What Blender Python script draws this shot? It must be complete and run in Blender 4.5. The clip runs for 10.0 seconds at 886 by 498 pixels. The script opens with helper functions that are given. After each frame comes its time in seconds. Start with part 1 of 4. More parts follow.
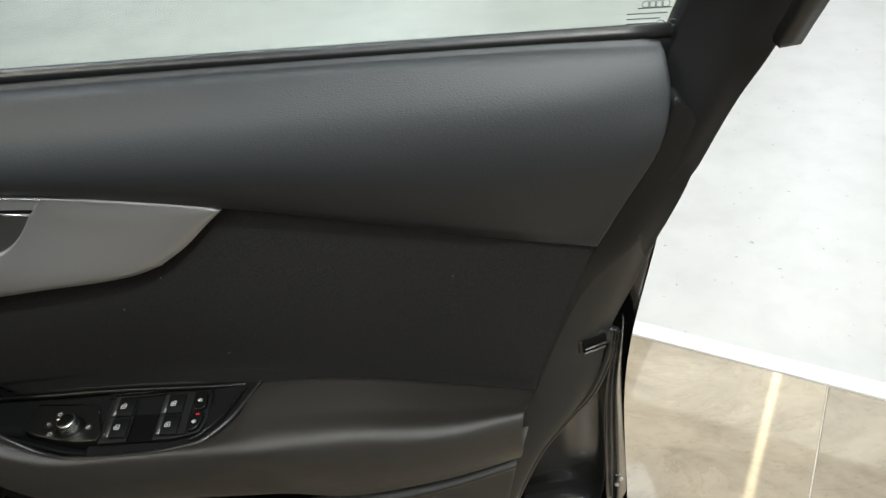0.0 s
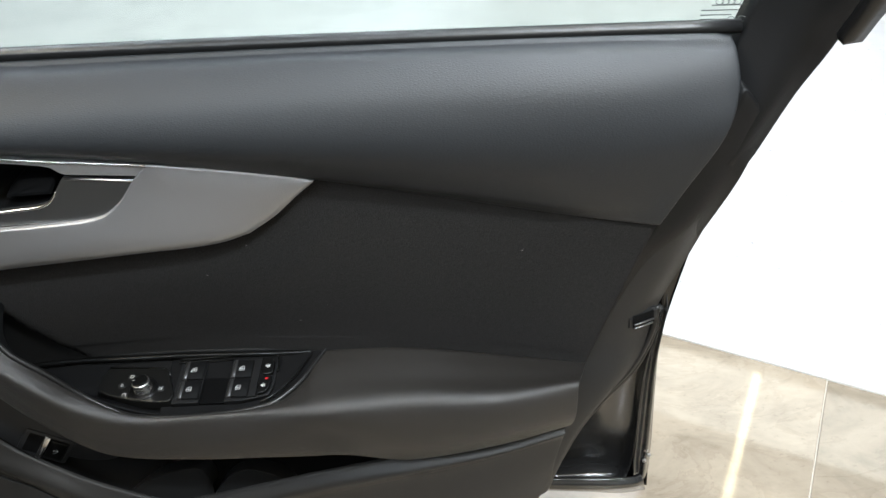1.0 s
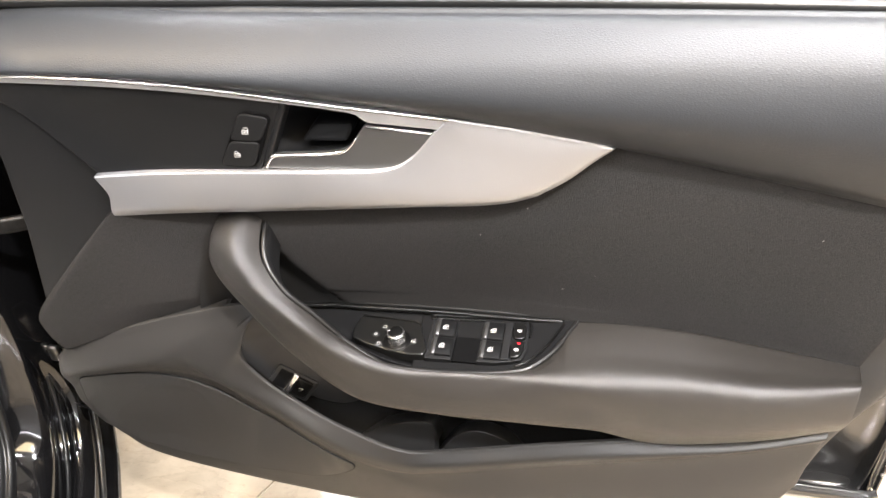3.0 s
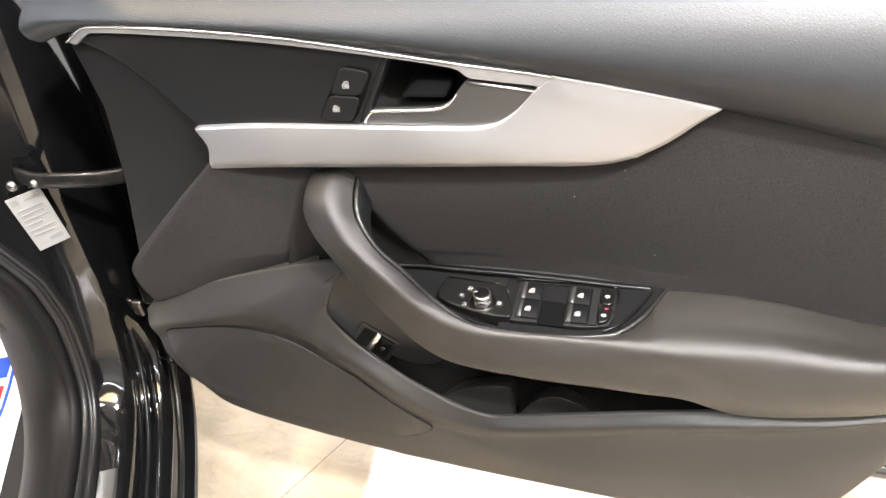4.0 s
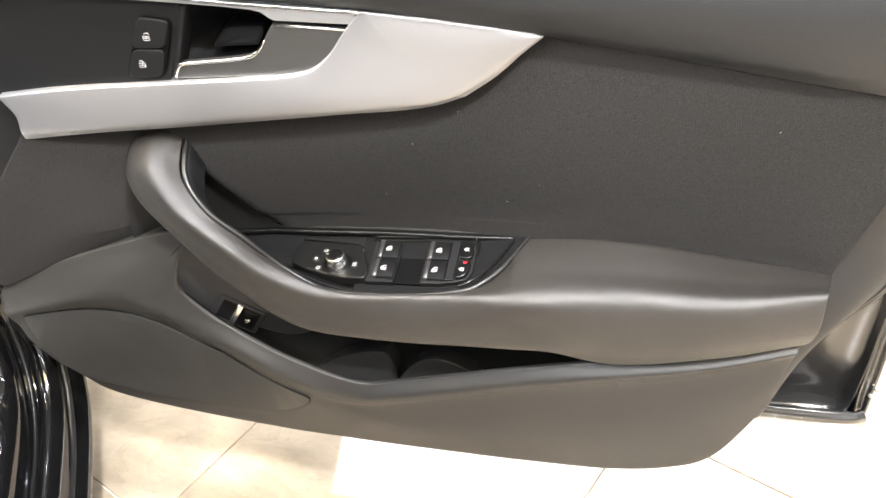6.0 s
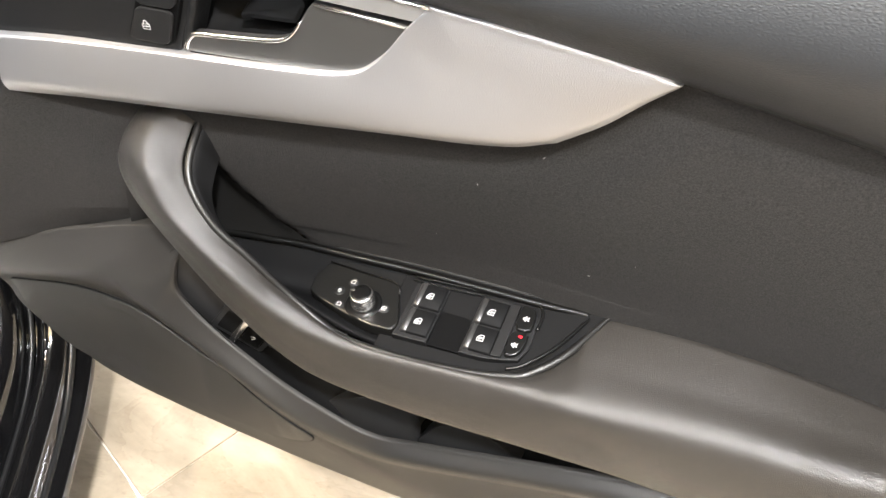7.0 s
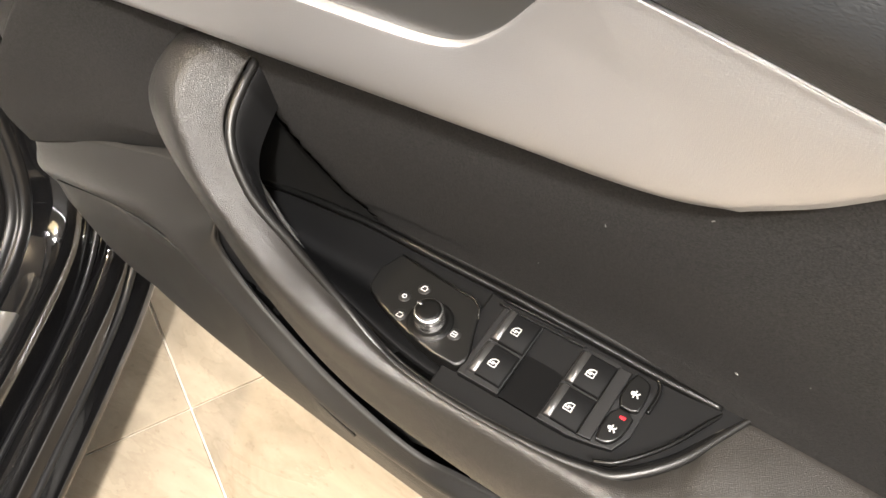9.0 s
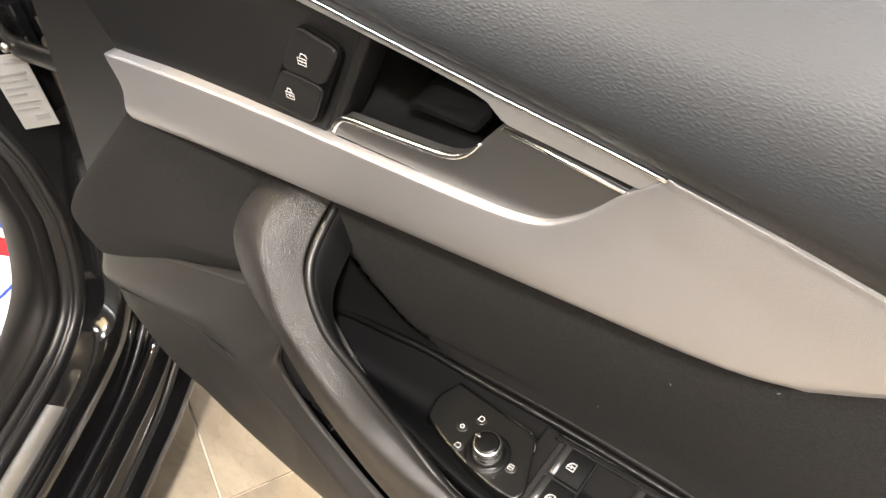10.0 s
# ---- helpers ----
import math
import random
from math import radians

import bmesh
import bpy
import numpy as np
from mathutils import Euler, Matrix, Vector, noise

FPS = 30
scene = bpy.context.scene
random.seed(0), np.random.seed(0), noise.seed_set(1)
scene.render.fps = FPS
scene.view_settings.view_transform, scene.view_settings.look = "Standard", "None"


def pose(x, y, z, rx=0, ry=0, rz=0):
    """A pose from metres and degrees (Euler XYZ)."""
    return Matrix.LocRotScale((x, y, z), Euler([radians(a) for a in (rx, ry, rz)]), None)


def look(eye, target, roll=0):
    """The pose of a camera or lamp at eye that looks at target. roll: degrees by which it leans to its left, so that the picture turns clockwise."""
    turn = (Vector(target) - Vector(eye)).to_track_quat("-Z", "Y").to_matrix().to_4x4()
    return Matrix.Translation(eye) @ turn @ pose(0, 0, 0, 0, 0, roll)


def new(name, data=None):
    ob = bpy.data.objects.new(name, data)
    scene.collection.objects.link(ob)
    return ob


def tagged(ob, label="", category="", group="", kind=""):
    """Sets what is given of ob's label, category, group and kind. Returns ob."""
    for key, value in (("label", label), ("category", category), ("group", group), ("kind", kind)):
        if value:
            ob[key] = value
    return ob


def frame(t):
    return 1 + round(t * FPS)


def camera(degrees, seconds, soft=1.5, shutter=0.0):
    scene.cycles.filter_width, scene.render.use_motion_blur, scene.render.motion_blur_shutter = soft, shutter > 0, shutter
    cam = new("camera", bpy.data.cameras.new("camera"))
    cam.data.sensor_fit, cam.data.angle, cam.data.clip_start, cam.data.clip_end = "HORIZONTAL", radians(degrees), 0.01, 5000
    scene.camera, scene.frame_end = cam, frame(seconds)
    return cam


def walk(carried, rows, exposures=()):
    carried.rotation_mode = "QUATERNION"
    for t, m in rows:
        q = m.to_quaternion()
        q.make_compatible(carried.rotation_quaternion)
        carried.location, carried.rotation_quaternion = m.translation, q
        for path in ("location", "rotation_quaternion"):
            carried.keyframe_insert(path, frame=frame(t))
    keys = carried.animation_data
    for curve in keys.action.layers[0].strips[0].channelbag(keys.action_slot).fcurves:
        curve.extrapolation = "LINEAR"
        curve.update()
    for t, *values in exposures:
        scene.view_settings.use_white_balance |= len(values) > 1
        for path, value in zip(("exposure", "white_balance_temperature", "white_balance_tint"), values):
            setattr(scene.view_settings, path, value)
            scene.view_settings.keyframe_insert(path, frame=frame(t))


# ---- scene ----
cam = camera(56.9, 10.0)
PATH = [
    (0, (0.061, 0.107, 1.262), (-0.063, 1.724, 0.092), -4.9),
    (0.5, (0.0, 0.05, 1.274), (-0.07, 1.666, 0.098), -3.7),
    (1, (-0.028, 0.047, 1.275), (-0.093, 1.669, 0.108), -2.2),
    (1.5, (-0.066, 0.048, 1.265), (-0.179, 1.654, 0.079), -1.4),
    (2, (-0.104, 0.048, 1.264), (-0.305, 1.637, 0.066), -1.9),
    (2.5, (-0.141, 0.054, 1.27), (-0.437, 1.618, 0.059), -2.7),
    (3.8, (-0.212, 0.029, 1.256), (-0.681, 1.535, 0.025), -4.1),
    (4, (-0.215, 0.024, 1.251), (-0.7, 1.515, 0.01), -4.3),
    (4.5, (-0.206, 0.004, 1.231), (-0.697, 1.476, -0.031), -5.1),
    (5, (-0.173, 0.002, 1.221), (-0.646, 1.467, -0.056), -6.6),
    (5.5, (-0.122, 0.028, 1.215), (-0.543, 1.503, -0.068), -7.3),
    (5.7, (-0.097, 0.048, 1.209), (-0.498, 1.523, -0.081), -7.4),
    (6.8, (-0.112, 0.235, 1.156), (-0.693, 1.578, -0.208), -3.5),
    (7, (-0.136, 0.282, 1.144), (-0.723, 1.597, -0.243), -1.9),
    (7.5, (-0.163, 0.406, 1.1), (-0.817, 1.606, -0.361), 0.9),
    (8, (-0.169, 0.439, 1.072), (-0.877, 1.518, -0.456), 0.9),
    (8.5, (-0.184, 0.433, 1.071), (-0.897, 1.476, -0.48), 0.9),
    (9, (-0.203, 0.439, 1.081), (-0.948, 1.458, -0.471), 0.2),
    (9.5, (-0.226, 0.436, 1.102), (-1.009, 1.482, -0.412), 0.6),
    (10, (-0.236, 0.431, 1.128), (-1.09, 1.533, -0.306), 0.6),
]
EXPOSURES = [
    (0.0, -0.08, 5650, 4), (0.5, 0.14, 5480, 5), (1.0, 0.30, 5380, 6), (1.5, 0.80, 5380, 10), (2.0, 1.36, 5720, 14), (2.5, 1.80, 5950, 14),
    (4.0, 2.03, 5900, 12), (5.0, 2.28, 5820, 11), (5.5, 2.16, 5820, 11), (7.0, 1.92, 5900, 11), (7.5, 1.67, 6150, 11), (8.0, 1.74, 6250, 12), (9.0, 1.76, 6250, 12), (10.0, 1.5, 6300, 13),
]
walk(cam, [(t, look(eye, target, roll)) for t, eye, target, roll in PATH], EXPOSURES)

# ---- light: a closed showroom bay under ceiling panels ----
world = bpy.data.worlds.new("world")
world.use_nodes = True
world.node_tree.nodes["Background"].inputs[0].default_value = (0.9, 0.95, 1.0, 1)
world.node_tree.nodes["Background"].inputs[1].default_value = 0.02
scene.world = world


def lamp(x, y, z, sx, sy, watts, colour=(1.0, 0.93, 0.84), turn=0.0):
    data = bpy.data.lights.new("ceiling_lamp", "AREA")
    data.shape, data.size, data.size_y, data.energy, data.color = "RECTANGLE", sx, sy, watts, colour
    ob = new("ceiling_lamp", data)
    ob.matrix_world = pose(x, y, z, 0, 0, turn)
    return ob


# three rows of linear lamps run with the tile joints
LAMP_TURN = 65.0
WHITE, WARM = (1.0, 0.965, 0.905), (1.0, 0.76, 0.40)
for u, v, length, width, watts, colour in (
        (-0.1, -3.9, 3.6, 0.09, 55, WHITE), (-1.3, -3.5, 1.2, 0.25, 45, WHITE), (-0.1, 0.1, 3.0, 0.09, 55, WHITE), (-0.1, 2.45, 1.75, 0.05, 4.5, WARM), (-0.1, 6.0, 4.6, 0.09, 85, WHITE),
        (-4.4, -3.0, 6.0, 0.09, 50, WHITE), (-4.4, 4.0, 6.0, 0.09, 190, WHITE), (4.0, -3.0, 6.0, 0.09, 80, WHITE), (4.0, 5.0, 6.0, 0.09, 50, WHITE)):
    c, n = math.cos(radians(LAMP_TURN)), math.sin(radians(LAMP_TURN))
    lamp(0.734 + u * n + v * c, 1.319 - u * c + v * n, 3.0, length, width, watts, colour, LAMP_TURN)


# downlights over the open door
for eye, watts, colour in (((0.80, -0.60, 3.05), 56, (1.0, 0.945, 0.86)), ((0.35, 0.16, 3.05), 26, (1.0, 0.945, 0.86)), ((-1.95, -0.25, 3.05), 27, (1.0, 0.77, 0.47))):
    spot = bpy.data.lights.new("downlight", "AREA")
    spot.shape, spot.size, spot.energy, spot.color = "DISK", 0.14, watts, colour
    new("downlight", spot).matrix_world = look(eye, (-0.3, 0.65, 0.6))
# a warm light field behind them, and another over the far bay
lamp(0.70, -1.15, 3.05, 1.3, 1.3, 24, (1.0, 0.77, 0.42), LAMP_TURN)
lamp(-1.4, -5.0, 3.04, 3.0, 1.6, 60, (1.0, 0.80, 0.50))
# a lit cove that runs with the strip
lamp(0.734 + 1.2 * 0.9063 + 3.05 * 0.4226, 1.319 - 1.2 * 0.4226 + 3.05 * 0.9063, 3.05, 4.4, 0.68, 33, (1.0, 0.90, 0.72), -25)
lamp(-0.35, 3.0, 3.06, 2.8, 0.85, 30, WHITE, 8)


# ---- materials ----
def material(name, colour, rough=0.6, metal=0.0, spec=0.5, grain=0.0, grain_scale=900.0, mottle=0.0, mottle_scale=9.0,
             coat=0.0, sheen=0.0, kind="noise", stretch=(1, 1, 1), rough_var=0.0):
    mat = bpy.data.materials.new(name)
    mat.use_nodes = True
    nt = mat.node_tree
    b = nt.nodes["Principled BSDF"]
    b.inputs["Base Color"].default_value = (*colour, 1)
    b.inputs["Roughness"].default_value = rough
    b.inputs["Metallic"].default_value = metal
    b.inputs["Specular IOR Level"].default_value = spec
    b.inputs["Coat Weight"].default_value = coat
    b.inputs["Coat Roughness"].default_value = 0.04
    b.inputs["Sheen Weight"].default_value = sheen
    geo = nt.nodes.new("ShaderNodeNewGeometry")
    mp = nt.nodes.new("ShaderNodeMapping")
    mp.inputs["Scale"].default_value = stretch
    nt.links.new(geo.outputs["Position"], mp.inputs["Vector"])
    if mottle or rough_var:
        n = nt.nodes.new("ShaderNodeTexNoise")
        n.inputs["Scale"].default_value, n.inputs["Detail"].default_value = mottle_scale, 6
        nt.links.new(mp.outputs[0], n.inputs["Vector"])
        if mottle:
            r = nt.nodes.new("ShaderNodeMapRange")
            r.inputs["From Min"].default_value, r.inputs["From Max"].default_value = 0.3, 0.7
            r.inputs["To Min"].default_value, r.inputs["To Max"].default_value = 1 - mottle, 1 + mottle
            nt.links.new(n.outputs["Fac"], r.inputs["Value"])
            mix = nt.nodes.new("ShaderNodeVectorMath")
            mix.operation = "SCALE"
            mix.inputs[0].default_value = colour
            nt.links.new(r.outputs[0], mix.inputs["Scale"])
            nt.links.new(mix.outputs[0], b.inputs["Base Color"])
        if rough_var:
            r2 = nt.nodes.new("ShaderNodeMapRange")
            r2.inputs["From Min"].default_value, r2.inputs["From Max"].default_value = 0.3, 0.7
            r2.inputs["To Min"].default_value, r2.inputs["To Max"].default_value = rough - rough_var, rough + rough_var
            nt.links.new(n.outputs["Fac"], r2.inputs["Value"])
            nt.links.new(r2.outputs[0], b.inputs["Roughness"])
    if grain:
        if kind == "voronoi":
            g = nt.nodes.new("ShaderNodeTexVoronoi")
            g.feature = "DISTANCE_TO_EDGE"
            out = g.outputs["Distance"]
        else:
            g = nt.nodes.new("ShaderNodeTexNoise")
            g.inputs["Detail"].default_value = 4
            out = g.outputs["Fac"]
        g.inputs["Scale"].default_value = grain_scale
        nt.links.new(mp.outputs[0], g.inputs["Vector"])
        bump = nt.nodes.new("ShaderNodeBump")
        bump.inputs["Strength"].default_value, bump.inputs["Distance"].default_value = grain, 0.001
        nt.links.new(out, bump.inputs["Height"])
        nt.links.new(bump.outputs[0], b.inputs["Normal"])
    return mat


SOFT = material("soft_grained_vinyl", (0.0122, 0.0136, 0.0156), 0.51, grain=0.25, grain_scale=600, kind="voronoi", stretch=(0.5, 1, 1.15), mottle=0.06, spec=0.46, rough_var=0.04)
LEATHER = material("smooth_grained_vinyl", (0.0175, 0.0158, 0.0139), 0.42, grain=0.48, grain_scale=950, kind="voronoi", stretch=(0.8, 1, 1.1), mottle=0.06, spec=0.56, rough_var=0.05)
HARD = material("moulded_hard_plastic", (0.0155, 0.0148, 0.0140), 0.50, grain=0.30, grain_scale=1300, mottle=0.05, spec=0.47, rough_var=0.04)
ENDPLASTIC = material("moulded_end_plastic", (0.0105, 0.0106, 0.0108), 0.52, grain=0.25, grain_scale=1300, mottle=0.05, spec=0.45)
FABRIC = material("woven_black_cloth", (0.0203, 0.0194, 0.0188), 0.85, spec=0.12, grain=0.9, grain_scale=900, mottle=0.40, mottle_scale=780)
MATT = material("matt_black_plastic", (0.0056, 0.0056, 0.0058), 0.52, spec=0.2, grain=0.2, grain_scale=1800)
SATIN = material("satin_black_plastic", (0.0030, 0.0030, 0.0029), 0.30, spec=0.30, grain=0.05, grain_scale=1800, rough_var=0.03)
LIPGREY = material("satin_grey_plastic", (0.020, 0.0197, 0.0195), 0.30, spec=0.5)
SMOOTHGREY = material("smooth_grey_plastic", (0.0140, 0.0140, 0.0145), 0.42, spec=0.4, grain=0.04, grain_scale=1600, rough_var=0.03)
HOLLOW = material("smooth_hollow_plastic", (0.0078, 0.0076, 0.0074), 0.62, spec=0.25, grain=0.15, grain_scale=1500)
RUBBER = material("black_rubber", (0.006, 0.006, 0.0062), 0.38, grain=0.12, grain_scale=300, spec=0.5)
SHUTPAINT = material("black_paint_with_glare_haze", (0.0185, 0.0182, 0.0182), 0.19, spec=0.6, rough_var=0.02)
WINGPAINT = material("black_paint_of_the_pillar", (0.0030, 0.0030, 0.0033), 0.28, spec=0.14)
TRIMGREY = material("moulded_kick_trim", (0.0050, 0.0046, 0.0045), 0.55, grain=0.2, grain_scale=1500, mottle=0.05, spec=0.16)
PAINT = material("black_car_paint", (0.0035, 0.0035, 0.0038), 0.10, spec=0.5, coat=0.6)
DEEP = material("black_cover_and_gap_shade", (0.0016, 0.0016, 0.0017), 0.7, spec=0.06)
VOID = material("black_plastic_and_recess_shade", (0.0042, 0.0042, 0.0044), 0.62, spec=0.07)
SILVER = material("brushed_aluminium", (0.415, 0.412, 0.418), 0.47, metal=0.9, grain=0.28, grain_scale=1100, mottle=0.03, rough_var=0.03)
KNOBMETAL = material("brushed_bright_metal", (0.90, 0.89, 0.88), 0.26, metal=1.0)
CHROME = material("satin_chrome", (0.80, 0.79, 0.78), 0.24, metal=1.0)
STRIPMETAL = material("satin_strip_metal", (0.44, 0.44, 0.44), 0.5, metal=0.9, grain=0.1, grain_scale=1500)
DARKMETAL = material("dark_satin_metal", (0.22, 0.218, 0.215), 0.34, metal=0.92, grain=0.05, grain_scale=900)
DARKSTEEL = material("oiled_dark_steel", (0.03, 0.029, 0.028), 0.4, metal=0.8, mottle=0.3, mottle_scale=90)
STEEL = material("zinc_plated_steel", (0.45, 0.44, 0.42), 0.3, metal=1.0, mottle=0.2, mottle_scale=80)
WHITEINK = material("white_print", (0.50, 0.50, 0.49), 0.5)
REDLED = material("red_indicator", (0.40, 0.004, 0.012), 0.4)
PAPER = material("white_paper", (0.82, 0.81, 0.78), 0.6, mottle=0.03)
GREYINK = material("grey_print", (0.16, 0.16, 0.16), 0.6)
LINT = material("lint", (0.16, 0.16, 0.155), 0.9)
ETCH = material("etched_glass_mark", (0.09, 0.10, 0.095), 0.7)
STICKER = material("grey_white_film", (0.21, 0.206, 0.20), 0.5, mottle=0.05, mottle_scale=60)


def stone_tile():
    mat = material("worn_stone_tile", (0.36, 0.32, 0.27), 0.045, grain=0.012, grain_scale=10, rough_var=0.012, mottle=0.2, mottle_scale=5)
    nt = mat.node_tree
    b = nt.nodes["Principled BSDF"]
    info, geo = nt.nodes.new("ShaderNodeObjectInfo"), nt.nodes.new("ShaderNodeNewGeometry")
    comb, shift = nt.nodes.new("ShaderNodeCombineXYZ"), nt.nodes.new("ShaderNodeVectorMath")
    mul = nt.nodes.new("ShaderNodeMath")
    mul.operation, mul.inputs[1].default_value = "MULTIPLY", 40.0
    nt.links.new(info.outputs["Random"], mul.inputs[0])
    nt.links.new(mul.outputs[0], comb.inputs[0])
    nt.links.new(geo.outputs["Position"], shift.inputs[0])
    nt.links.new(comb.outputs[0], shift.inputs[1])

    def layer(scale, stretch, turn, distortion, stops):
        rot = nt.nodes.new("ShaderNodeMapping")
        rot.inputs["Rotation"].default_value = (0, 0, radians(turn))
        rot.inputs["Scale"].default_value = stretch
        nt.links.new(shift.outputs[0], rot.inputs["Vector"])
        n = nt.nodes.new("ShaderNodeTexNoise")
        n.inputs["Scale"].default_value, n.inputs["Detail"].default_value, n.inputs["Distortion"].default_value = scale, 9, distortion
        n.inputs["Roughness"].default_value = 0.6
        nt.links.new(rot.outputs[0], n.inputs["Vector"])
        ramp = nt.nodes.new("ShaderNodeValToRGB")
        while len(ramp.color_ramp.elements) < len(stops):
            ramp.color_ramp.elements.new(0.5)
        for e, (p, c) in zip(ramp.color_ramp.elements, stops):
            e.position, e.color = p, (*c, 1)
        nt.links.new(n.outputs["Fac"], ramp.inputs[0])
        return ramp.outputs[0]

    def times(a, c):
        m = nt.nodes.new("ShaderNodeVectorMath")
        m.operation = "MULTIPLY"
        nt.links.new(a, m.inputs[0])
        nt.links.new(c, m.inputs[1])
        return m.outputs[0]

    clouds = layer(1.6, (2.6, 4.6, 1), 25, 0.8, ((0.28, (0.215, 0.176, 0.128)), (0.45, (0.285, 0.237, 0.176)), (0.55, (0.325, 0.270, 0.200)), (0.74, (0.375, 0.312, 0.233))))
    veins = layer(2.2, (1.5, 3.2, 1), 10, 1.6, ((0.44, (1, 1, 1)), (0.495, (0.92, 0.91, 0.90)), (0.505, (1.03, 1.03, 1.03)), (0.54, (1, 1, 1))))
    pits = layer(60, (1, 1.6, 1), 0, 0.2, ((0.30, (0.85, 0.84, 0.83)), (0.40, (1, 1, 1)), (0.8, (1.05, 1.05, 1.05))))
    hsv, val = nt.nodes.new("ShaderNodeHueSaturation"), nt.nodes.new("ShaderNodeMapRange")
    val.inputs["To Min"].default_value, val.inputs["To Max"].default_value = 0.82, 1.15
    nt.links.new(info.outputs["Random"], val.inputs["Value"])
    nt.links.new(val.outputs[0], hsv.inputs["Value"])
    nt.links.new(times(times(clouds, veins), pits), hsv.inputs["Color"])
    nt.links.new(hsv.outputs[0], b.inputs["Base Color"])
    return mat


def painted_floor():
    mat = material("scuffed_white_floor_paint", (0.53, 0.515, 0.500), 0.38, grain=0.04, grain_scale=22, rough_var=0.04, mottle=0.05, mottle_scale=5)
    nt = mat.node_tree
    b = nt.nodes["Principled BSDF"]
    geo = nt.nodes.new("ShaderNodeNewGeometry")
    base = b.inputs["Base Color"].links[0].from_socket
    last = base
    for scale, lo, hi, dark in ((11.0, 0.45, 1.0, 0.84), (55.0, 0.685, 0.735, 0.50), (2.2, 0.30, 0.85, 0.90)):
        n = nt.nodes.new("ShaderNodeTexNoise")
        n.inputs["Scale"].default_value, n.inputs["Detail"].default_value = scale, 5
        nt.links.new(geo.outputs["Position"], n.inputs["Vector"])
        r = nt.nodes.new("ShaderNodeMapRange")
        r.inputs["From Min"].default_value, r.inputs["From Max"].default_value = lo, hi
        r.inputs["To Min"].default_value, r.inputs["To Max"].default_value = 1.0, dark
        nt.links.new(n.outputs["Fac"], r.inputs["Value"])
        m = nt.nodes.new("ShaderNodeVectorMath")
        m.operation = "SCALE"
        nt.links.new(last, m.inputs[0])
        nt.links.new(r.outputs[0], m.inputs["Scale"])
        last = m.outputs[0]
    nt.links.new(last, b.inputs["Base Color"])
    return mat


def window_glass():
    mat = bpy.data.materials.new("green_tinted_glass")
    mat.use_nodes = True
    nt = mat.node_tree
    nt.nodes.clear()
    out, mix = nt.nodes.new("ShaderNodeOutputMaterial"), nt.nodes.new("ShaderNodeMixShader")
    clear, gloss, fres = nt.nodes.new("ShaderNodeBsdfTransparent"), nt.nodes.new("ShaderNodeBsdfGlossy"), nt.nodes.new("ShaderNodeFresnel")
    clear.inputs[0].default_value = (0.89, 0.965, 0.90, 1)
    gloss.inputs["Roughness"].default_value = 0.02
    fres.inputs["IOR"].default_value = 1.45
    nt.links.new(fres.outputs[0], mix.inputs[0])
    nt.links.new(clear.outputs[0], mix.inputs[1])
    nt.links.new(gloss.outputs[0], mix.inputs[2])
    nt.links.new(mix.outputs[0], out.inputs[0])
    return mat


TILE = stone_tile()
GLASS = window_glass()


def perforated():
    mat = material("perforated_plastic", (0.019, 0.0185, 0.018), 0.5, mottle=0.05)
    nt = mat.node_tree
    b = nt.nodes["Principled BSDF"]
    geo, v = nt.nodes.new("ShaderNodeNewGeometry"), nt.nodes.new("ShaderNodeTexVoronoi")
    flat = nt.nodes.new("ShaderNodeVectorMath")
    flat.operation, flat.inputs[1].default_value = "MULTIPLY", (1, 0, 1)
    v.inputs["Scale"].default_value, v.inputs["Randomness"].default_value = 420, 0.0
    nt.links.new(geo.outputs["Position"], flat.inputs[0])
    nt.links.new(flat.outputs[0], v.inputs["Vector"])
    r = nt.nodes.new("ShaderNodeMapRange")
    r.inputs["From Min"].default_value, r.inputs["From Max"].default_value = 0.20, 0.34
    r.inputs["To Min"].default_value, r.inputs["To Max"].default_value = 0.25, 1.0
    nt.links.new(v.outputs["Distance"], r.inputs["Value"])
    m = nt.nodes.new("ShaderNodeVectorMath")
    m.operation = "SCALE"
    nt.links.new(b.inputs["Base Color"].links[0].from_socket, m.inputs[0])
    nt.links.new(r.outputs[0], m.inputs["Scale"])
    nt.links.new(m.outputs[0], b.inputs["Base Color"])
    bump = nt.nodes.new("ShaderNodeBump")
    bump.inputs["Strength"].default_value, bump.inputs["Distance"].default_value = 0.4, 0.001
    nt.links.new(r.outputs[0], bump.inputs["Height"])
    nt.links.new(bump.outputs[0], b.inputs["Normal"])
    return mat


GRILLE = perforated()
GLOSSY = material("glossy_black_plastic", (0.018, 0.018, 0.0184), 0.28, spec=0.6)
ROLL = material("smooth_rolled_vinyl", (0.0065, 0.0062, 0.0058), 0.40, grain=0.06, grain_scale=1200, spec=0.5)
BEZEL = material("smooth_dark_plastic", (0.0050, 0.0049, 0.0046), 0.32, grain=0.08, grain_scale=1800, spec=0.38)
WHITEFLOOR = painted_floor()
GROUT = material("grout", (0.60, 0.54, 0.455), 0.8, grain=0.3, grain_scale=400)
BLUEINK = material("blue_print", (0.02, 0.06, 0.45), 0.6)
REDINK = material("red_print", (0.55, 0.02, 0.03), 0.6)
WHITELINE = material("white_edge_strip", (0.80, 0.79, 0.77), 0.4, mottle=0.03)
CEILPAINT = material("ceiling_paint", (0.42, 0.415, 0.405), 0.8, mottle=0.04)
WALLPAINT = material("wall_paint", (0.28, 0.275, 0.27), 0.7, mottle=0.05, grain=0.1, grain_scale=60)


